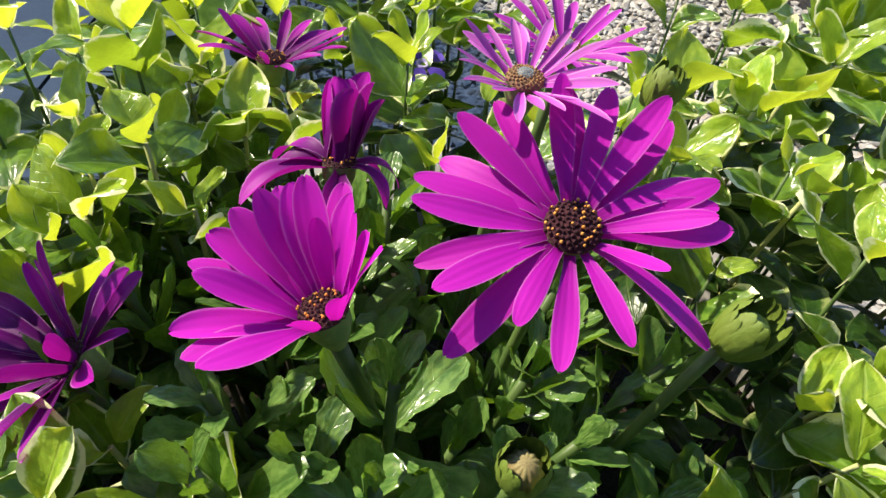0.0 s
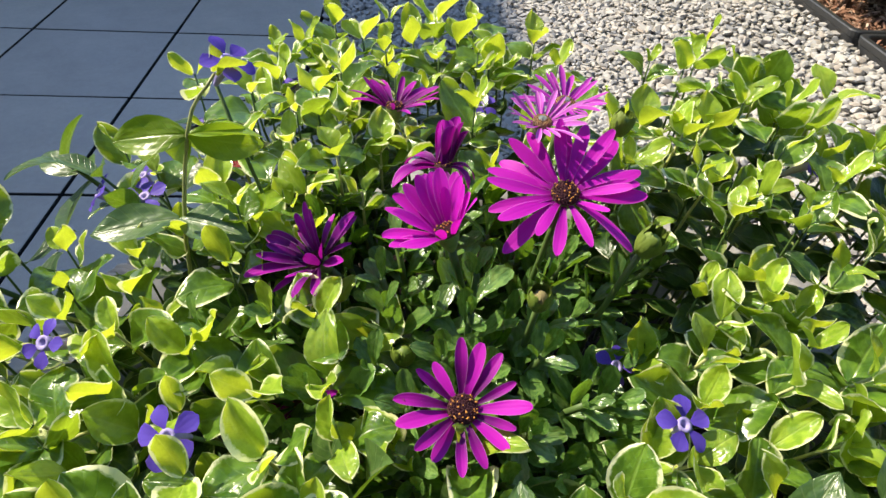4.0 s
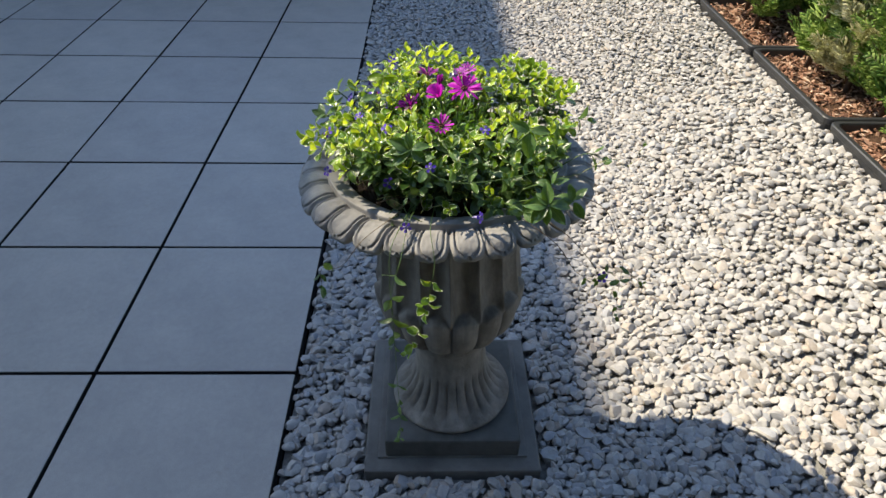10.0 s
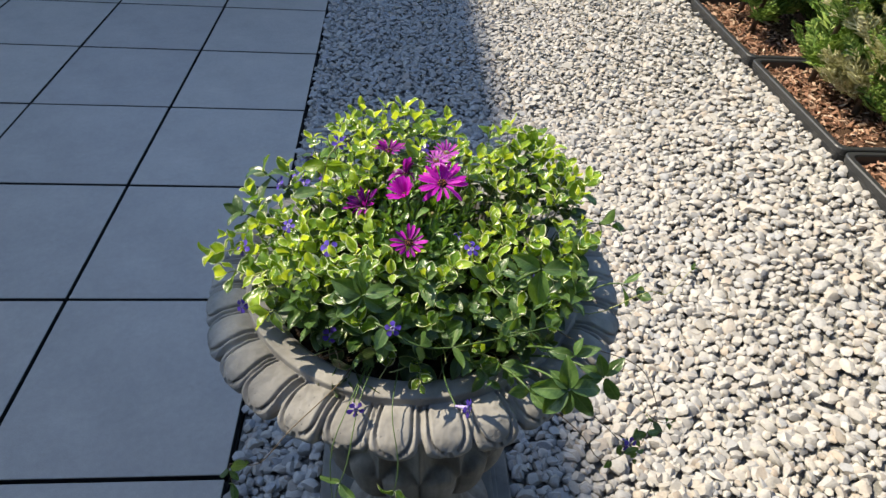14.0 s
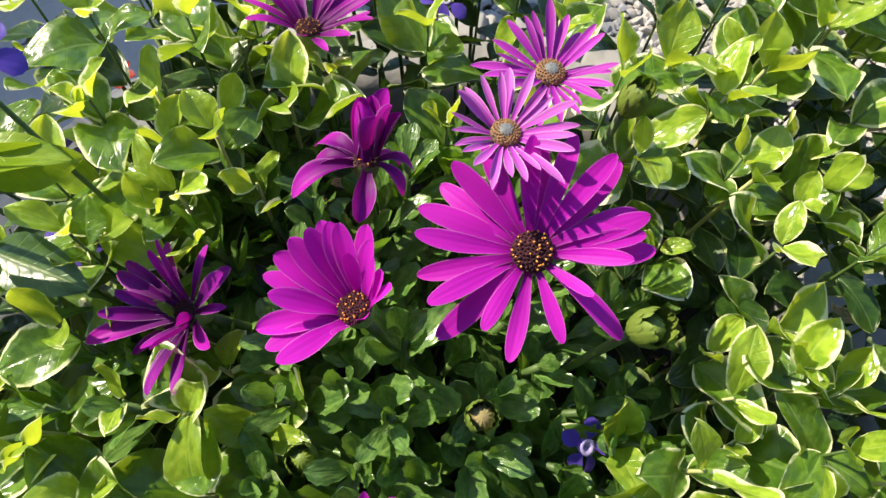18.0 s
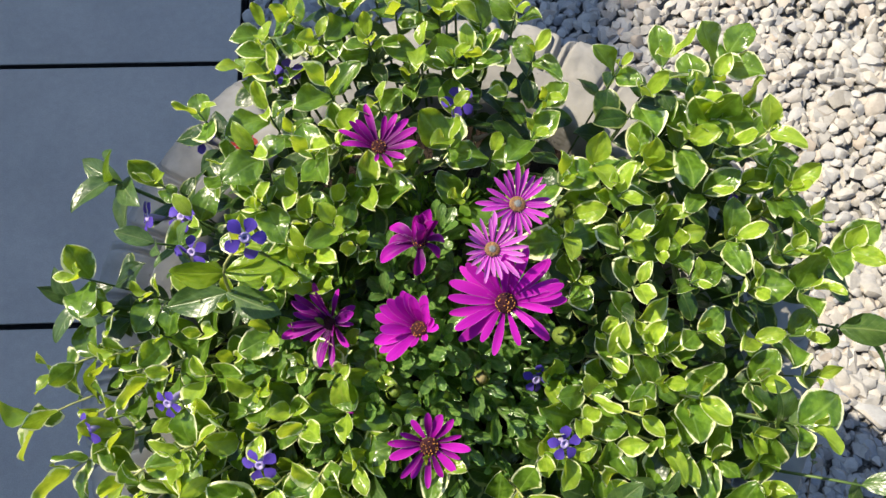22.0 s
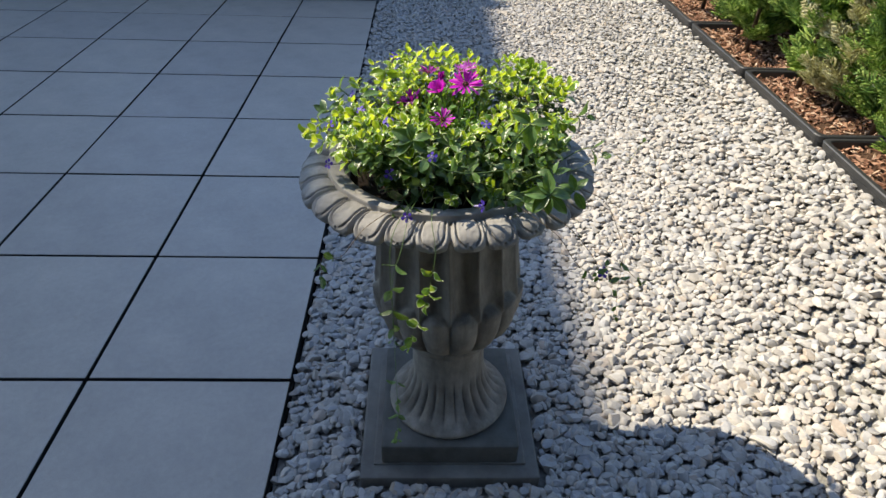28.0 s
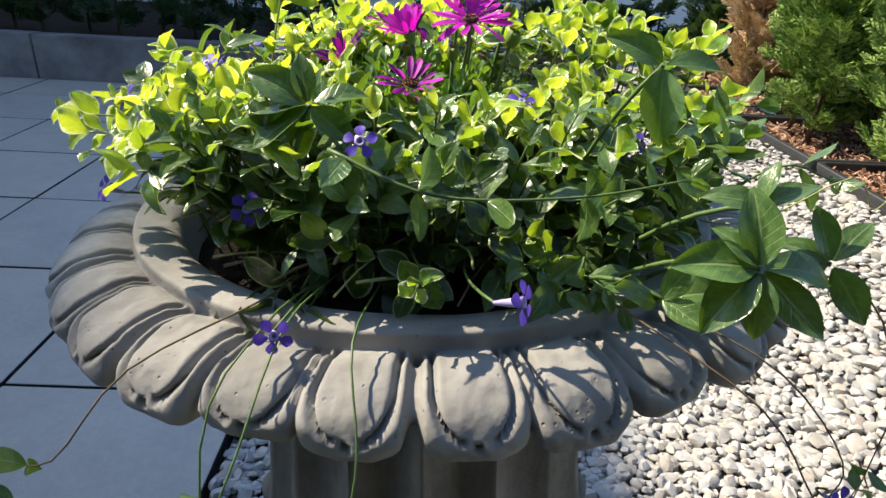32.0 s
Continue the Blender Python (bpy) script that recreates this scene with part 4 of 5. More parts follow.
leafy_stem(green, [p - O for p in run_], 0.0013, STEMG, (GLEAF,), 0.034, 6, 0.036, 1.25)
# left-hand loose sprigs of plain green
for pts, s in (([(-0.16, 0.06, 0.86), (-0.2, 0.06, 0.93), (-0.215, 0.058, 0.955)], 0.026), ([(-0.15, 0.03, 0.86), (-0.18, 0.04, 0.93), (-0.195, 0.045, 0.945)], 0.026),
               ([(0.15, -0.02, 0.86), (0.20, 0.0, 0.92), (0.235, -0.01, 0.928)], 0.036), ([(0.16, -0.09, 0.86), (0.215, -0.10, 0.905), (0.248, -0.108, 0.90)], 0.036)):
    sprig(green, pts, s, 2, 0.024, (GLEAF,), STEMG, 1.15, young=0, shrink=0.8)

# trailing runners that hang over the rim
TRAILS = (
    ([(-0.13, -0.20, 0.838), (-0.18, -0.262, 0.832), (-0.231, -0.279, 0.784), (-0.258, -0.275, 0.768), (-0.262, -0.270, 0.733)], 0.028, 3, 0.030, STEMB, GLEAF),
    ([(-0.108, -0.235, 0.844), (-0.122, -0.292, 0.808), (-0.131, -0.312, 0.760), (-0.136, -0.312, 0.665), (-0.134, -0.308, 0.610)], 0.033, 5, 0.038, STEMG, GLEAF),
    ([(-0.070, -0.250, 0.844), (-0.068, -0.300, 0.814), (-0.072, -0.316, 0.765), (-0.090, -0.312, 0.680), (-0.106, -0.310, 0.600)], 0.025, 7, 0.032, STEMG, VLEAF),
    ([(-0.120, -0.24, 0.844), (-0.135, -0.295, 0.801), (-0.140, -0.315, 0.65), (-0.128, -0.305, 0.50), (-0.136, -0.302, 0.40), (-0.130, -0.30, 0.31)], 0.024, 5, 0.045, STEMG, GLEAF),
    ([(0.085, -0.215, 0.848), (0.145, -0.262, 0.821), (0.190, -0.268, 0.770), (0.232, -0.235, 0.722), (0.262, -0.21, 0.712)], 0.022, 3, 0.035, STEMB, GLEAF),
    ([(0.110, -0.205, 0.848), (0.170, -0.250, 0.826), (0.215, -0.245, 0.775), (0.250, -0.205, 0.700), (0.258, -0.20, 0.652)], 0.020, 2, 0.04, STEMB, GLEAF),
    ([(0.170, -0.170, 0.866), (0.232, -0.195, 0.848), (0.285, -0.185, 0.776), (0.310, -0.165, 0.700), (0.322, -0.150, 0.600), (0.352, -0.12, 0.505)], 0.024, 5, 0.055, STEMB, GLEAF),
    ([(0.31, -0.160, 0.690), (0.345, -0.140, 0.635), (0.395, -0.11, 0.588)], 0.016, 2, 0.03, STEMB, GLEAF),
    ([(0.19, -0.12, 0.868), (0.255, -0.11, 0.900), (0.305, -0.09, 0.869), (0.335, -0.075, 0.905)], 0.018, 1, 0.03, STEMY, GLEAF),
)
for pts, s, pairs, gap, mat, shp in TRAILS:
    p0 = pts[0]
    inner = (CX + 0.72 * (p0[0] - CX), CY + 0.72 * (p0[1] - CY), p0[2] - 0.004) if p0[2] > 0.8 else None
    pts = ([inner] if inner else []) + [p0] + [tuple(c + rng.uniform(-0.006, 0.006) for c in q) for q in pts[1:]]
    tr = thing("trailing_periwinkle", "thin trailing periwinkle runner with sparse leaves hanging over the rim", "plant", O, "trailing runners")
    sprig(tr, pts, s, pairs, gap, (shp,), mat, 0.95, 0.0008, 0, 0.75)

# loose straw-like stems inside the rim at the front
straw = thing("bare_stems", "tangle of bare pale stems over the soil", "plant", O)
for _ in range(70):
    a = rng.uniform(math.pi * 1.08, math.pi * 1.95)
    r0, r1 = rng.uniform(0.12, 0.18), rng.uniform(0.19, 0.235)
    p0 = Vector((CX + r0 * math.cos(a), CY + r0 * math.sin(a), rng.uniform(0.81, 0.85)))
    a2 = a + rng.gauss(0, 0.25)
    p2 = Vector((CX + r1 * math.cos(a2), CY + r1 * math.sin(a2), rng.uniform(0.838, 0.865)))
    mid = (p0 + p2) / 2 + Vector((rng.gauss(0, 0.012), rng.gauss(0, 0.012), rng.uniform(0.01, 0.04)))
    v, f = tube([p - O for p in bez(p0, mid, p2, 7)], rng.uniform(0.0006, 0.0012), 4)
    put("stem", mesh_of("stem", v, f, rng.choice((STEMY, STEMG, STEMB))), straw)


# ---- the African daisy ----
daisy_plant = thing("african_daisy_plant", "African daisy with dense dark green spoon-shaped leaves", "plant", O)
for i in range(118):
    a, d = i * 2.39996 + rng.gauss(0, 0.1), math.sqrt((i + 0.5) / 118)
    x, y = -0.045 + 0.115 * d * math.cos(a), 0.012 + 0.105 * d * math.sin(a)
    z = 0.947 - 0.014 * d * d - 0.012 * step(-0.04, 0.02, x) + rng.uniform(-0.030, 0.004)
    b = Vector((-0.045 + 0.06 * d * math.cos(a), 0.01 + 0.055 * d * math.sin(a), 0.83))
    line = [p - O for p in bez(b, (b + Vector((x, y, z))) / 2 + Vector((0, 0, 0.02)), (x, y, z), 6)]
    v, f = tube(line, 0.0016, 5)
    st = put("stem", mesh_of("stem", v, f, STEMG), daisy_plant)
    tip, axis = line[-1], (line[-1] - line[-2]).normalized()
    e1 = axis.orthogonal().normalized()
    e2 = axis.cross(e1)
    for k in range(8):
        w = k * 2.4 + rng.gauss(0, 0.3)
        o = 0.30 + 0.12 * k
        rad = e1 * math.cos(w) + e2 * math.sin(w)
        s = rng.uniform(0.010, 0.018) + 0.0022 * k
        put("leaf", rng.choice(DLEAF), st, facing(tip - axis * 0.0042 * k, axis * math.cos(o) + rad * math.sin(o), axis * math.sin(o) - rad * math.cos(o) + Vector((0, 0, 0.3)), (s, s, s)))


def dome(r, h, n=14, rings=5):
    return revolve([(r * math.cos(1.5708 * i / rings) + 1e-5, h * math.sin(1.5708 * i / rings)) for i in range(rings + 1)], n)


def ball(r, at, n=6):
    prof = [(r * math.sin(math.pi * i / 4) + 1e-6, -r * math.cos(math.pi * i / 4)) for i in range(5)]
    v, f = revolve(prof, n)
    return [Vector(p) + Vector(at) for p in v], f


def daisy(label, at, normal, petals, shapes, disc_r, stem_from, disc_mat=DISC, anther_mat=ANTHER, anthers=True):
    """A daisy head: petals as (angle, length, lift in degrees); angle 0 points to +x, 90 away from the camera's start."""
    at, nrm = Vector(at), Vector(normal).normalized()
    fl = thing("daisy_flower", label, "flower", at, "African daisies in the urn")
    ex = (Vector((1, 0, 0)) - nrm * nrm.x).normalized()
    ey = nrm.cross(ex)
    rot = Matrix((ex, ey, nrm)).transposed().to_4x4()
    v, f = dome(disc_r, disc_r * 0.45, 20, 5)
    disc = put("disc", mesh_of("disc", v, f, disc_mat), fl, rot)
    bits = []
    r2 = random.Random(int(1000 * (at.x + 1)))
    for i in range(95):
        rr = disc_r * math.sqrt((i + 0.5) / 95)
        w = i * 2.39996
        bits.append(ball(disc_r * r2.uniform(0.055, 0.09), (rr * math.cos(w), rr * math.sin(w), disc_r * 0.45 * math.sqrt(max(0, 1 - (rr / disc_r) ** 2)) + disc_r * 0.03), 5))
    v, f = join(bits)
    put("floret_mound", mesh_of("floret_mound", v, f, disc_mat), disc)
    if disc_mat is DISCB:
        v, f = dome(disc_r * 0.50, disc_r * 0.22, 16, 4)
        put("floret_cap", mesh_of("floret_cap", [Vector(p) + Vector((0, 0, disc_r * 0.36)) for p in v], f, DISCG), disc, label="grey spent florets")
    if anthers:
        bits = []
        for i in range(30):
            rr = disc_r * (r2.uniform(0.66, 0.98) if i > 6 else r2.uniform(0.1, 0.6))
            w = r2.uniform(0, 6.283)
            bits.append(ball(disc_r * r2.uniform(0.045, 0.072), (rr * math.cos(w), rr * math.sin(w), disc_r * 0.45 * math.sqrt(max(0, 1 - (rr / disc_r) ** 2)) + disc_r * r2.uniform(0.09, 0.2)), 6))
        v, f = join(bits)
        put("anther_ring", mesh_of("anther_ring", v, f, anther_mat), disc, label="orange pollen-tipped anthers")
    for i, (ang, ln, lift, *pick) in enumerate(petals):
        w, c = radians(ang), radians(lift)
        rad = Vector((math.cos(w), math.sin(w), 0))
        along = rad * math.cos(c) + Vector((0, 0, math.sin(c)))
        up = Vector((0, 0, math.cos(c))) - rad * math.sin(c)
        m = rot @ facing(rad * disc_r * 0.78 + Vector((0, 0, -0.0006 - 0.0005 * (i % 3))), along, up, (ln * 1.0, ln, ln), r2.gauss(0, 0.14))
        put("petal", shapes[pick[0] if pick else (i * 7 + 3) % len(shapes)], fl, m)
    v, f = revolve([(0.0014, -0.0105), (disc_r * 0.55, -0.008), (disc_r * 0.92, -0.0035), (disc_r * 0.98, 0.0004)], 16)
    put("calyx", mesh_of("calyx", v, f, CALYX), fl, rot)
    b = Vector(stem_from) - at
    end = -nrm * 0.0095
    v, f = tube(bez(b, (b + end) / 2 - nrm * 0.012, end, 9), [0.0017, 0.0017, 0.0016, 0.0016, 0.0015, 0.0015, 0.0015, 0.0016, 0.0019], 7)
    put("stem", mesh_of("stem", v, f, STEMG), fl)
    return fl


def wheel(n, ln, lift, seed, jit=0.08, liftj=6):
    r = random.Random(seed)
    return [(360 * i / n + r.gauss(0, 40 / n), ln * (1 + r.gauss(0, jit)), lift + r.gauss(0, liftj)) for i in range(n)]


U = 0.0305 / 400
daisy("wide open magenta daisy with a dark disc and orange anthers", (-0.005, 0.011, 0.982), (-0.03, -0.34, 0.94),
      [(70, 398 * U, 22), (52, 400 * U, 20), (42, 404 * U, 15), (24, 375 * U, 12), (15, 391 * U, 6), (9, 365 * U, 14), (-5, 303 * U, 24), (-3, 403 * U, 2), (-38, 411 * U, 4), (-42, 215 * U, 26),
       (-73, 285 * U, 12), (-101, 345 * U, 3), (-127, 281 * U, 14), (-137, 419 * U, 2), (-156, 367 * U, 10), (-167, 370 * U, 4), (174, 375 * U, 6), (154, 386 * U, 8), (145, 377 * U, 4),
       (131, 380 * U, 16), (116, 375 * U, 20), (95, 368 * U, 24), (83, 366 * U, 21)], MPET, 0.0060, (-0.02, 0.02, 0.86))
daisy("half-open bright magenta daisy cupped to one side", (-0.054, -0.001, 0.971), (-0.26, 0.04, 0.96),
      [(w, ln * 0.92, lift + (12 if lift < 56 else 4)) for w, ln, lift in ((160, 0.0260, 30), (146, 0.0265, 34), (132, 0.0270, 38), (117, 0.0265, 42), (104, 0.0265, 46), (94, 0.0265, 48), (82, 0.0265, 52), (74, 0.0190, 66), (60, 0.0255, 58), (42, 0.0235, 62), (9, 0.0200, 58),
       (-30, 0.0110, 72), (24, 0.0225, 52), (-8, 0.0205, 50), (-52, 0.0150, 60), (-76, 0.0140, 62), (-100, 0.0150, 45), (-132, 0.0255, 14), (-149, 0.0250, 20), (-164, 0.0262, 20), (-177, 0.0240, 38)) if ln > 0.0145], BPET, 0.0050, (-0.03, 0.005, 0.88))
daisy("withered purple daisy with curled and drooping petals", (-0.053, 0.052, 0.968), (0.04, 0.30, 0.95),
      [(90, 0.021, 76, 0), (50, 0.024, 80, 1), (130, 0.022, 78, 0), (-60, 0.021, 88, 1), (-105, 0.023, 87, 0), (-5, 0.023, 85, 1), (178, 0.021, 84, 0), (15, 0.019, 72, 1), (150, 0.022, 46, 3), (176, 0.021, 26, 3), (-158, 0.024, 8, 2),
       (-88, 0.018, -8, 2), (-30, 0.016, 14, 3), (8, 0.017, 28, 3), (40, 0.015, 20, 3)], WPET, 0.0045, (-0.045, 0.045, 0.87))
daisy("purple daisy half open at the back of the plant", (-0.077, 0.114, 0.965), (0.0, 0.10, 0.98), [(108, 0.027, 24), (72, 0.018, 40), (56, 0.021, 34), (38, 0.023, 30), (18, 0.024, 26), (4, 0.022, 30), (-12, 0.023, 24), (-38, 0.018, 30), (-65, 0.015, 34), (-95, 0.013, 40), (158, 0.024, 28), (144, 0.022, 34), (130, 0.019, 40), (174, 0.020, 30)], PPET, 0.0048, (-0.06, 0.08, 0.87))
daisy("pale pinkish daisy with many narrow petals and a faded disc", (-0.013, 0.038, 1.000), (0.0, -0.12, 0.98), wheel(23, 0.0158, 26, 4, 0.16, 9), LPET, 0.0042, (-0.025, 0.035, 0.88), DISCB, ANTHER, False)
daisy("lilac daisy with narrow petals and a faded disc", (0.003, 0.065, 0.995), (0.05, -0.10, 0.98), wheel(24, 0.0168, 20, 5, 0.10, 8), KPET, 0.0046, (-0.01, 0.06, 0.88), DISCB, ANTHER, False)
daisy("dark purple daisy leaning sideways with narrow petals", (-0.109, 0.007, 0.948), (-0.52, -0.22, 0.78), wheel(22, 0.0225, 30, 6, 0.14, 12), DPET + PPET[:3], 0.0046, (-0.06, 0.01, 0.89), DISC, ANTHER, False)
daisy("open magenta daisy with a dark throat near the front", (-0.050, -0.067, 0.944), (0.02, -0.42, 0.90), wheel(15, 0.0195, 18, 7, 0.12, 9), PPET[:3] + BPET[:2], 0.0056, (-0.045, -0.04, 0.87))
daisy("small purple daisy half hidden among the leaves", (-0.112, -0.040, 0.912), (-0.25, -0.5, 0.8), wheel(13, 0.016, 40, 8, 0.12, 9), DPET, 0.0042, (-0.08, -0.03, 0.87))


def bud(at, r, mat, label, stem_from, axis=(0, -0.15, 1)):
    at, ax = Vector(at), Vector(axis).normalized()
    b = thing("daisy_bud", label, "flower bud", at, "daisy buds")
    ex = ax.orthogonal().normalized()
    rot = Matrix((ex, ax.cross(ex), ax)).transposed().to_4x4()

    def ribs(i, k, a, rr, z):
        return rr * (1 + 0.09 * math.cos(12 * a)), z
    v, f = revolve([(r * 0.74 * q, r * 0.86 * z) for q, z in ((0.3, -1.0), (0.8, -0.75), (1.0, -0.2), (0.95, 0.3), (0.7, 0.75), (0.35, 1.0), (0.02, 1.02))], 48, ribs)
    put("head", mesh_of("head", v, f, mat), b, rot)
    for k in range(24):
        w = k * 2.39996
        rad = Vector((math.cos(w), math.sin(w), 0))
        ln = r * (2.25 if k % 2 else 1.8)
        put("sepal", SEPAL[k % 2], b, rot @ facing(rad * r * 0.62 + Vector((0, 0, -r * 0.85)), rad * 0.55 + Vector((0, 0, 0.85)), Vector((0, 0, 0.4)) - rad, (ln, ln, ln)))
    e = Vector(stem_from) - at
    v, f = tube(bez(e, e / 2 - ax * 0.01, -ax * r * 0.9, 7), 0.0015, 6)
    put("stem", mesh_of("stem", v, f, STEMG), b)


bud((-0.019, -0.029, 0.960), 0.0050, BUDBROWN, "spent brownish daisy bud on a green stem", (-0.02, -0.01, 0.88))
bud((0.028, -0.007, 0.970), 0.0060, BUDM, "plump pale green daisy bud", (0.01, 0.0, 0.88), (0.3, -0.2, 0.9))
bud((-0.071, -0.035, 0.935), 0.0052, BUDM, "small green daisy bud", (-0.06, -0.02, 0.88))
bud((-0.056, 0.040, 0.952), 0.0050, BUDM, "small green daisy bud", (-0.05, -0.01, 0.88))
bud((0.031, 0.063, 0.985), 0.0055, BUDM, "green daisy bud on a long stem", (0.01, 0.05, 0.88), (0.3, 0, 0.9))


def blue_flower(at, normal, size=0.015, stem_to=None):
    at, nrm = Vector(at), Vector(normal).normalized()
    fl = thing("periwinkle_flower", "violet-blue periwinkle flower with five petals", "flower", at, "periwinkle flowers")
    ex = nrm.orthogonal().normalized()
    rot = Matrix((ex, nrm.cross(ex), nrm)).transposed().to_4x4()
    t0 = rng.uniform(0, 6)
    for k in range(5):
        w = t0 + k * 1.2566 + rng.gauss(0, 0.06)
        c = rng.uniform(0.05, 0.3)
        rad = Vector((math.cos(w), math.sin(w), 0))
        put("petal", VPET[k % 3], fl, rot @ facing(rad * 0.0016, rad * math.cos(c) + Vector((0, 0, math.sin(c))), Vector((0, 0, 1)) - rad * 0.2, (size, size * rng.uniform(0.9, 1.08), size), rng.gauss(0, 0.15)))
    v, f = revolve([(0.0010, -0.015), (0.0016, -0.011), (0.0024, -0.004), (0.0030, 0.0006), (0.0016, 0.0004), (0.0004, -0.002)], 10)
    put("tube", mesh_of("tube", v, f, VIOLETT), fl, rot)
    e = Vector(stem_to) - at if stem_to else Vector((0.4 * (CX - at.x), 0.4 * (CY - at.y), 0.85 - at.z))
    v, f = tube(bez(e, e / 2 - nrm * 0.02, -nrm * 0.0145, 7), 0.0009, 5)
    put("stem", mesh_of("stem", v, f, STEMG), fl)


for p, nrm in (((-0.139, 0.178, 0.950), (0, 0.1, 1)), ((-0.024, 0.154, 0.950), (0.1, -0.2, 1)), ((-0.198, 0.136, 0.940), (-0.4, 0, 0.8)), ((-0.206, 0.079, 0.945), (-0.3, -0.1, 0.9)),
               ((-0.234, 0.084, 0.930), (-0.6, -0.1, 0.6)), ((-0.167, 0.072, 0.945), (0, -0.2, 0.9)), ((-0.196, 0.054, 0.950), (-0.2, -0.2, 0.9)), ((-0.160, 0.041, 0.935), (0.2, -0.2, 0.9)),
               ((-0.262, -0.052, 0.925), (-0.6, -0.4, 0.6)), ((0.032, -0.069, 0.940), (0.2, -0.3, 0.9)), ((0.106, -0.112, 0.925), (0.2, -0.5, 0.8)), ((-0.030, 0.226, 0.955), (0, 0.3, 1)),
               ((-0.070, -0.209, 0.945), (-0.1, -0.8, 0.5)), ((-0.144, -0.168, 0.887), (0, -0.85, 0.45)), ((-0.262, -0.105, 0.872), (-0.5, -0.6, 0.4)), ((-0.112, -0.247, 0.848), (0.2, -0.7, 0.3)),
               ((0.012, -0.278, 0.893), (0.8, -0.4, 0.3)), ((-0.204, -0.038, 0.950), (-0.3, -0.5, 0.7)), ((-0.141, 0.042, 1.026), (0.5, -0.2, 0.8)), ((0.128, -0.115, 0.905), (0.1, -0.7, 0.6)),
               ((-0.150, -0.075, 0.945), (-0.2, -0.5, 0.8)), ((0.02, -0.03, 0.925), (0.3, -0.4, 0.8)), ((0.150, 0.085, 0.955), (0.7, -0.2, 0.6))):
    blue_flower(Vector(p) + Vector((0, 0, -0.004)), nrm, rng.uniform(0.0078, 0.0104))
blue_flower((0.262, -0.212, 0.700), (0.3, -0.7, 0.3), 0.011, (0.255, -0.205, 0.705))

red_fl = thing("red_flower", "small faded red flower among the leaves", "flower", (-0.178, 0.145, 0.905))
for k in range(6):
    w = k * 1.047
    rad = Vector((math.cos(w), math.sin(w), 0.35))
    put("petal", RPET[0], red_fl, facing((0, 0, 0), rad, (0, 0, 1), 0.010))
v, f = tube([Vector((0.03, -0.03, -0.06)), Vector((0.01, -0.01, -0.02)), Vector((0, 0, 0))], 0.001, 5)
put("stem", mesh_of("stem", v, f, STEMG), red_fl)


# ---- plant trays and conifers beside the gravel ----
def frond(seed):
    """A flat scaly spray: a rib with side twigs, each a thin four-sided sliver."""
    r = random.Random(seed)
    bits = []

    def sliver(a, b, w):
        a, b = np.array(a), np.array(b)
        d = b - a
        n = np.cross(d, (0, 0, 1.0))
        n = n / (np.linalg.norm(n) + 1e-9) * w
        up = np.array((0, 0, w * 0.6))
        m = a + d * 0.45
        bits.append(([a, m + n, m + up, m - n, b], [(0, 1, 2), (0, 2, 3), (1, 4, 2), (2, 4, 3)]))
    sliver((0, 0, 0), (0, 1, -0.10), 0.026)
    for i in range(6):
        t = 0.10 + 0.14 * i
        for s in (-1, 1):
            ln = (0.52 - 0.40 * t) * r.uniform(0.7, 1.25)
            a = (0, t, -0.10 * t)
            e = (s * ln * 0.66, t + ln * 0.72, -0.10 * t - 0.08 * r.uniform(-0.3, 1.5))
            sliver(a, e, 0.050)
            mid = [(a[k] + e[k]) / 2 for k in range(3)]
            q = r.choice((-1, 1))
            sliver(mid, (mid[0] + s * ln * (0.18 if q > 0 else 0.40), mid[1] + ln * (0.48 if q > 0 else 0.16), mid[2] - 0.02), 0.042)
    v, f = join(bits)
    return np.array(v), np.array(f)


FRONDS = [frond(i) for i in range(4)]


def conifer_crown(seed, h, rad, n, size):
    """Sprays in flat layers along drooping branches, down to the mulch."""
    g = np.random.default_rng(seed)
    V, F, o = [], [], 0
    for i in range(n // 6):
        t = g.random()
        reach = rad * (0.62 + 2.5 * t if t < 0.15 else (1 - 0.97 * (t - 0.15) / 0.85) ** 0.75) * g.uniform(0.75, 1.12)
        a = g.uniform(0, 6.283)
        rise = g.uniform(0.5, 1.15)
        for j in range(6):
            u = 0.12 + 0.16 * j + g.normal() * 0.04
            turn = a + (0.55 if j % 2 else -0.55) * (1.1 - u) + g.normal() * 0.12
            pos = Vector((u * reach * math.cos(a), u * reach * math.sin(a), 0.02 + t * h + reach * (rise * u - 0.30 * u * u)))
            along = Vector((math.cos(turn), math.sin(turn), rise - 0.6 * u + 0.75 + g.normal() * 0.15))
            up = Vector((g.normal() * 0.35 - 0.3 * math.cos(a), g.normal() * 0.35 - 0.3 * math.sin(a), 1))
            s = size * (1.15 - 0.35 * u) * g.uniform(0.75, 1.25)
            m = np.array(facing(pos, along, up, (s, s, s), g.normal() * 0.4))
            fv, ff = FRONDS[(i + j) % 4]
            V.append(fv @ m[:3, :3].T + m[:3, 3])
            F.append(ff + o)
            o += len(fv)
    return np.concatenate(V), np.concatenate(F)


CONES = {}


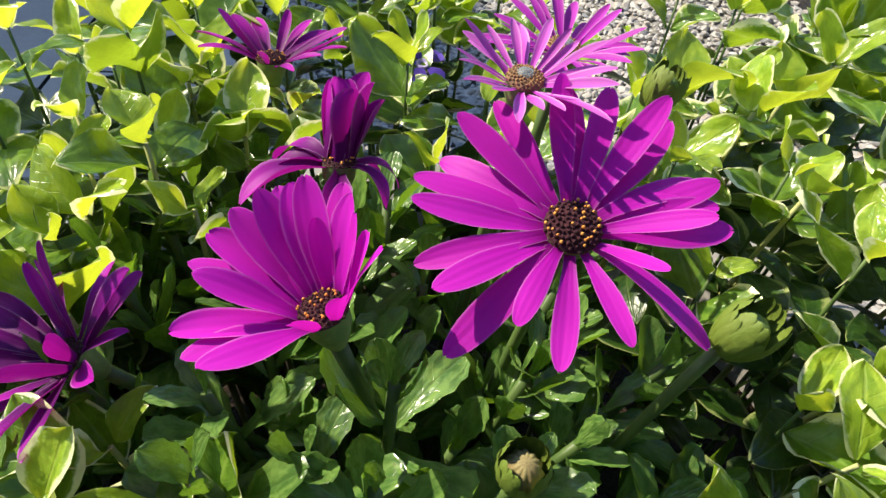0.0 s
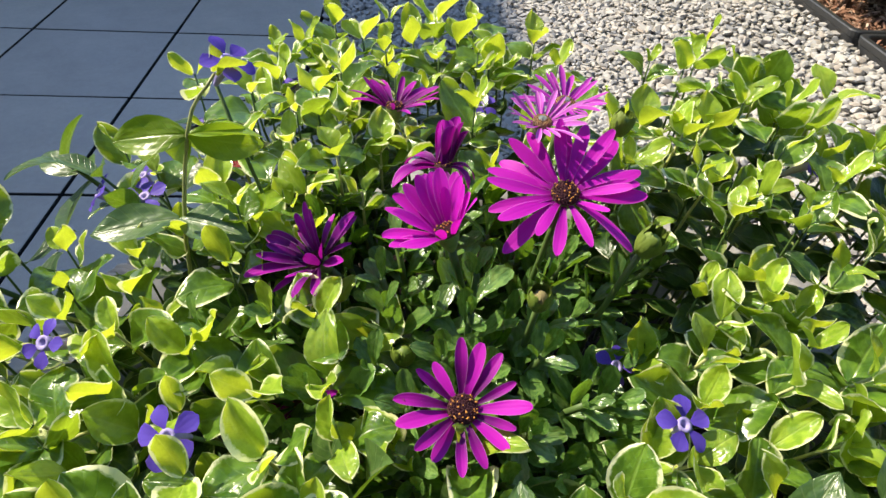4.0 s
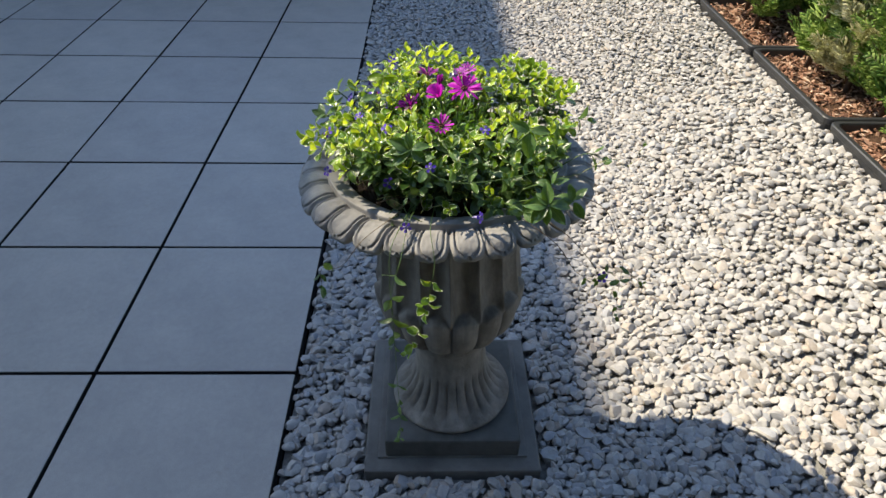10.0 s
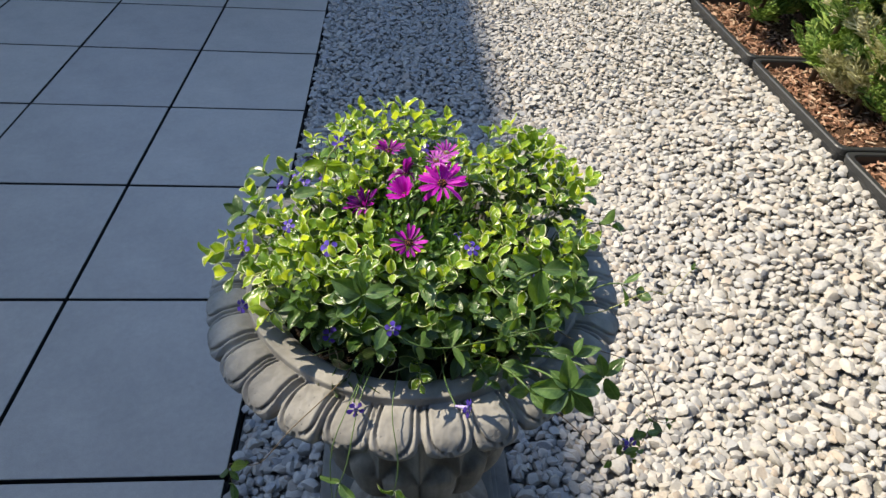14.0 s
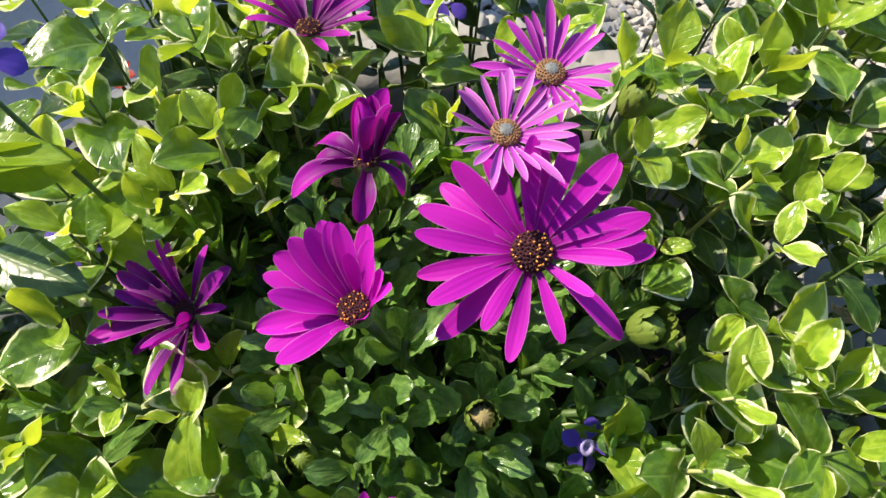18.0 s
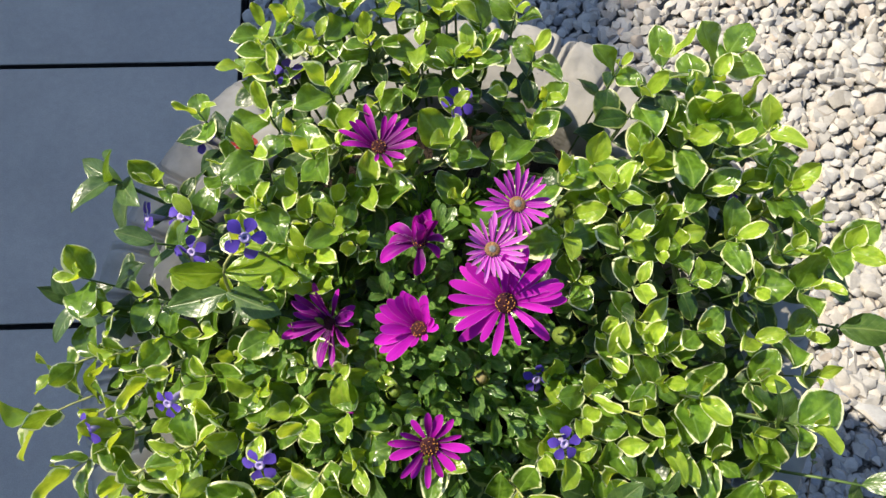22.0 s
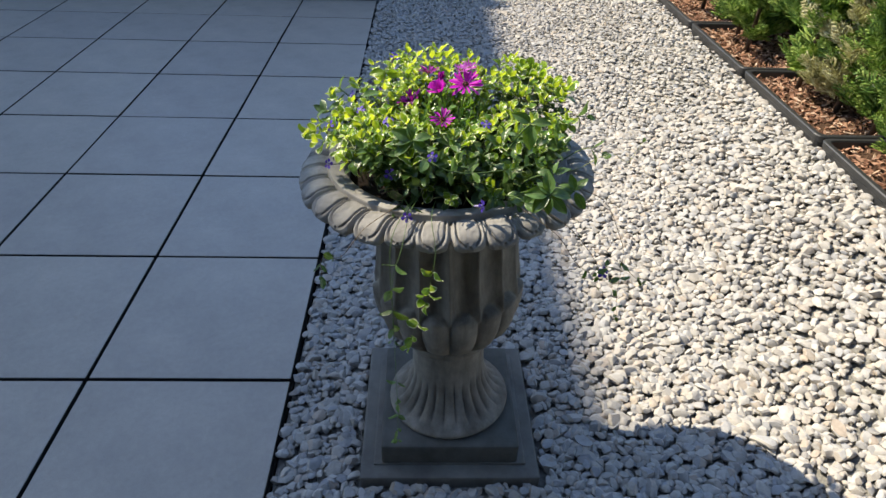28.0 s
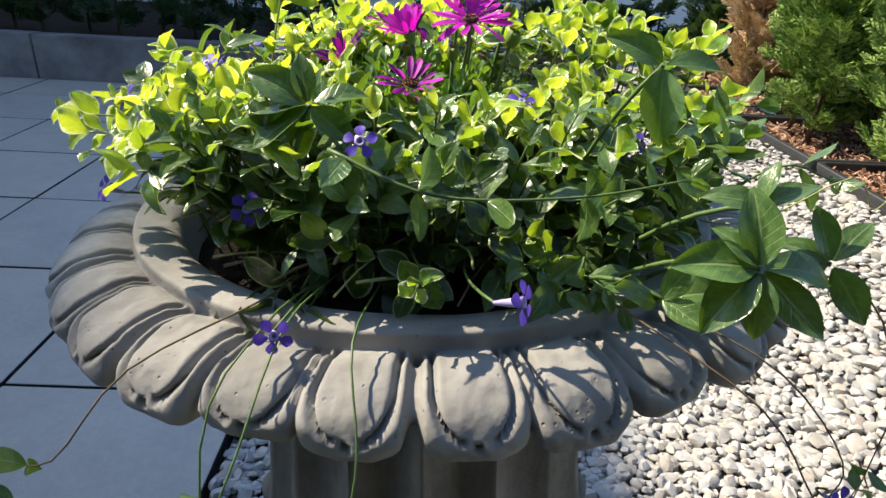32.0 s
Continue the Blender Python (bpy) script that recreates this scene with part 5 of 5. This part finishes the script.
def conifer(at, h, rad, mat, label, n=230, size=0.15, seed=0):
    c = thing("conifer", label, "shrub", at, "young conifers")
    v, f = tube([Vector((0, 0, -0.01)), Vector((0.01, 0, h * 0.4)), Vector((0, 0.01, h * 0.85))], [0.014, 0.010, 0.004], 7)
    put("trunk", mesh_of("trunk", v, f, BARK), c)
    key = (seed % 3, round(h, 1), mat.name)
    if key not in CONES:
        v, f = conifer_crown(seed % 3 + 5, h, rad, n, size)
        CONES[key] = mesh_of("crown", v, f, mat, False)
    put("crown", CONES[key], c, Matrix.Rotation(seed * 1.9, 4, 'Z'))
    return c


def tray(x0, x1, y0, y1, zt, depth):
    t = thing("plant_tray", "black plastic plant tray filled with reddish bark mulch", "plant tray", ((x0 + x1) / 2, (y0 + y1) / 2, zt), "black plant trays")
    hx, hy, w = (x1 - x0) / 2, (y1 - y0) / 2, 0.022

    def ring(ox, oy, z, r):
        out = []
        for cx, cy, a0 in ((ox - r, oy - r, 0), (-ox + r, oy - r, 90), (-ox + r, -oy + r, 180), (ox - r, -oy + r, 270)):
            for k in range(5):
                a = radians(a0 + 22.5 * k)
                out.append((cx + r * math.cos(a), cy + r * math.sin(a), z))
        return out
    rings = [ring(hx - 0.02, hy - 0.02, -depth, 0.03), ring(hx - 0.006, hy - 0.006, -0.03, 0.035), ring(hx - 0.003, hy - 0.003, -0.026, 0.035), ring(hx, hy, -0.004, 0.038), ring(hx - 0.004, hy - 0.004, 0.0, 0.036),
             ring(hx - w, hy - w, 0.0, 0.03), ring(hx - w - 0.004, hy - w - 0.004, -0.006, 0.03), ring(hx - w - 0.012, hy - w - 0.012, -0.06, 0.03)]
    v = [p for q in rings for p in q]
    f = [(i * 20 + k, i * 20 + (k + 1) % 20, (i + 1) * 20 + (k + 1) % 20, (i + 1) * 20 + k) for i in range(len(rings) - 1) for k in range(20)]
    f.append(tuple(range(len(v) - 20, len(v))))
    put("tray_body", mesh_of("tray_body", v, f, PLASTIC, False), t)
    g = np.random.default_rng(int(abs(y0) * 100))
    bits = []
    gx, gy = np.linspace(-hx + 0.034, hx - 0.034, 26), np.linspace(-hy + 0.034, hy - 0.034, 26)
    bv = [(x, y, -0.036 + 0.010 * noise.noise(Vector((x * 9, y * 9 + y0 * 5, 0))) + 0.006 * noise.noise(Vector((x * 40, y * 40, y0)))) for y in gy for x in gx]
    bf = [(j * 26 + i, j * 26 + i + 1, (j + 1) * 26 + i + 1, (j + 1) * 26 + i) for j in range(25) for i in range(25)]
    put("mulch_bed", mesh_of("mulch_bed", bv, bf, MULCH), t)
    for _ in range(1300):
        a, b, c = g.uniform(0.007, 0.024), g.uniform(0.0018, 0.0062), g.uniform(0.0008, 0.0022)
        m = Matrix.Translation((g.uniform(-hx + 0.04, hx - 0.04), g.uniform(-hy + 0.04, hy - 0.04), -0.036 + g.uniform(-0.002, 0.016))) @ Euler((g.normal() * 0.4, g.normal() * 0.4, g.uniform(0, 6.28))).to_matrix().to_4x4()
        vs = [m @ Vector((sx * a * (0.75 if sy > 0 else 1), sy * b, sz * c)) for sx in (-1, 1) for sy in (-1, 1) for sz in (-1, 1)]
        bits.append((vs, [(0, 1, 3, 2), (4, 6, 7, 5), (0, 4, 5, 1), (2, 3, 7, 6), (0, 2, 6, 4), (1, 5, 7, 3)]))
    v, f = join(bits)
    tagged(put("mulch", mesh_of("mulch", v, f, CHIPS, False), t), "loose red-brown bark chips", kind="stuff")


TZ = 0.305
for y0, y1 in ((-0.40, 0.40), (0.41, 1.205), (1.215, 1.995), (2.005, 2.80), (2.81, 3.60), (3.61, 4.40)):
    tray(1.575, 2.30, y0, y1, TZ, 0.16)
for i, (x, y, h, r, mat, lab) in enumerate((
        (1.86, 0.55, 0.80, 0.22, THUJA, 0), (1.82, 0.92, 0.90, 0.22, THUJA, 0), (2.10, 1.0, 1.0, 0.24, THUJA, 0), (1.86, 1.30, 0.85, 0.20, THUJA, 0), (1.84, 1.55, 1.18, 0.23, THUJA_PALE, 1),
        (2.14, 1.36, 1.05, 0.24, THUJA, 0), (1.80, 1.84, 1.0, 0.22, THUJA, 0), (2.10, 1.86, 1.05, 0.24, THUJA, 0), (1.76, 2.38, 1.0, 0.21, THUJA, 0), (1.82, 2.66, 0.90, 0.22, THUJA, 0),
        (2.06, 2.40, 1.0, 0.24, THUJA, 0), (2.10, 2.9, 1.1, 0.24, THUJA, 0), (1.80, 3.20, 1.0, 0.20, THUJA_DRY, 2), (2.06, 3.34, 1.0, 0.24, THUJA, 0), (1.86, 3.90, 0.85, 0.22, THUJA_SHADED, 0), (2.12, 4.2, 0.95, 0.24, THUJA_SHADED, 0))):
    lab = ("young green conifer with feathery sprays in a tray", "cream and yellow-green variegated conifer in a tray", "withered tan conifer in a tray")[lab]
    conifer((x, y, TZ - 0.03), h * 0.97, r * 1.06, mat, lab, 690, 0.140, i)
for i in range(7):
    conifer((2.62 + 0.2 * (i % 2), 0.2 + 0.68 * i, 0.0), 1.5, 0.36, THUJA_SHADED, "tall conifer in the row behind the trays, coloured dark for shade", 210, 0.24, i)
low = thing("ground_plant", "small bright yellow-green plant at the end of the trays", "plant", (1.68, 3.74, TZ - 0.035))
for k in range(16):
    w = k * 0.9
    rad = Vector((math.cos(w), math.sin(w), 0.5 + 0.4 * (k % 3)))
    put("leaf", YLEAF[k % 4], low, facing((0, 0, 0), rad, (0, 0, 1), 0.09 + 0.01 * (k % 4)))

# hedge in trays across the far end, and behind the kerb; shade is in its colour
for k in range(3):
    tray(-0.43 + 0.70 * k, 0.26 + 0.70 * k, 4.90, 5.45, 0.20, 0.24)
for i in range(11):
    conifer((-0.25 + 0.24 * i, 5.12 + 0.12 * (i % 2), 0.16), 1.05, 0.22, THUJA_SHADED, "conifer in the shaded hedge, its shade put into dark green", 150, 0.19, i)
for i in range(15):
    conifer((-0.75 - 0.30 * i, 4.78 + 0.14 * (i % 2), 0.25), 1.05, 0.24, THUJA_SHADED, "conifer in the shaded hedge, its shade put into dark green", 150, 0.19, i + 1)


# ---- slabs, last of the large structure ----
def slab_mesh():
    b = box_bm(-PITCH / 2 + 0.0060, PITCH / 2 - 0.0060, -PITCH / 2 + 0.0060, PITCH / 2 - 0.0060, -0.04, 0.0, 0.0018, 1)
    me = bpy.data.meshes.new("slab")
    b.to_mesh(me)
    b.free()
    me.materials.append(SLAB)
    me.materials.append(JOINT)
    # side faces take the dark joint colour: moss and painted gap shade together
    for p in me.polygons:
        p.material_index = 1 if p.normal.z < 0.3 else 0
    return me


sm = slab_mesh()
for row in range(-4, 7):
    for col in range(8):
        jig = Matrix.Translation((EDGE - 0.003 - PITCH * (col + 0.5) + rng.uniform(-0.0008, 0.0008), ROW0 + PITCH * (row + 0.5), rng.uniform(-0.0012, 0.0008)))
        cut = 1.0
        if row == 6:
            cut = (4.256 - ROW0 - 6 * PITCH) / PITCH
            jig = Matrix.Translation((0, -PITCH * (1 - cut) / 2, 0)) @ jig
        put("slab", sm, paving, jig @ Matrix.Rotation(radians(rng.uniform(-0.12, 0.12)), 4, 'Z') @ Matrix.Diagonal((1, cut, 1, 1)))


# ---- pebbles ----
def ico(sub):
    b = bmesh.new()
    bmesh.ops.create_icosphere(b, subdivisions=sub, radius=1.0)
    v = np.array([q.co[:] for q in b.verts])
    f = np.array([[w.index for w in q.verts] for q in b.faces], dtype=np.int32)
    b.free()
    return v, f


def pebbles(name, places, sub, label):
    g = np.random.default_rng(11 + sub)
    v0, f0 = ico(sub)
    shapes = []
    for s in range(24):
        d = v0.copy()
        # a broken, worn stone: cut by random planes
        for _ in range(9):
            nrm = g.normal(size=3)
            nrm /= np.linalg.norm(nrm)
            lim = g.uniform(0.46, 0.78)
            over = d @ nrm - lim
            d -= np.clip(over, 0, None)[:, None] * nrm * 0.96
        d += 0.06 * np.sin(v0 * g.uniform(2, 5, 3) + g.uniform(0, 6, 3))
        d /= np.abs(d).max(axis=0) ** 0.7
        d = 0.97 * d + 0.03 * v0
        shapes.append(d)
    nv, nf = len(v0), len(f0)
    V = np.empty((len(places) * nv, 3), dtype=np.float32)
    F = np.empty((len(places) * nf, 3), dtype=np.int32)
    for i, (x, y, z, size) in enumerate(places):
        a, b, c = size * g.uniform(0.92, 1.30), size * g.uniform(0.74, 1.0), size * g.uniform(0.50, 0.76)
        e = Euler((g.normal() * 0.19, g.normal() * 0.19, g.uniform(0, 6.283))).to_matrix()
        V[i * nv:(i + 1) * nv] = (shapes[i % 24] * (a, b, c)) @ np.array(e).T + (x, y, z)
        F[i * nf:(i + 1) * nf] = f0 + i * nv
    me = bpy.data.meshes.new(name)
    me.vertices.add(len(V))
    me.vertices.foreach_set("co", V.ravel())
    me.loops.add(F.size)
    me.loops.foreach_set("vertex_index", F.ravel())
    me.polygons.add(len(F))
    me.polygons.foreach_set("loop_start", np.arange(0, F.size, 3, dtype=np.int32))
    me.polygons.foreach_set("use_smooth", np.ones(len(F), dtype=bool))
    me.update()
    me.validate()
    me.set_sharp_from_angle(angle=radians(27))
    me.materials.append(PEBBLE)
    return tagged(put(name, me), label, "gravel", kind="stuff")


near, far, under = [], [], []
SP = 0.0285
yy = -1.38
row = 0
while yy < 4.86:
    xx = EDGE + 0.010 + (SP / 2 if row % 2 else 0)
    while xx < 1.575:
        x, y = xx + rng.gauss(0, 0.0052), yy + rng.gauss(0, 0.0052)
        size = min(0.029, max(0.010, rng.lognormvariate(math.log(0.0166), 0.25)))
        inside = abs(x + 0.007) < 0.228 + size * 0.6 and abs(y - 0.015) < 0.228 + size * 0.6
        if x - size * 0.5 > EDGE - 0.003 and not inside:
            p = (x, y, gravel_z(x, y) - 0.009 + rng.uniform(-0.0045, 0.0045), size)
            (near if -0.8 < y < 1.9 else far).append(p)
            if -0.8 < y < 1.9:
                under.append((x + SP * 0.5, y + SP * 0.3, gravel_z(x, y) - 0.0125 + rng.uniform(-0.003, 0.003), size * 0.95))
        xx += SP
    yy += SP * 0.87
    row += 1
pebbles("pebble_gravel", near, 2, "loose worn white, grey and tan pebbles round the urn")
pebbles("pebble_bedding", [p for p in under if not (abs(p[0] + 0.007) < 0.238 and abs(p[1] - 0.015) < 0.238)], 1, "grey and tan pebbles packed under the top layer")
pebbles("pebble_gravel_strip", far, 1, "loose pale pebbles filling the strip beside the terrace")
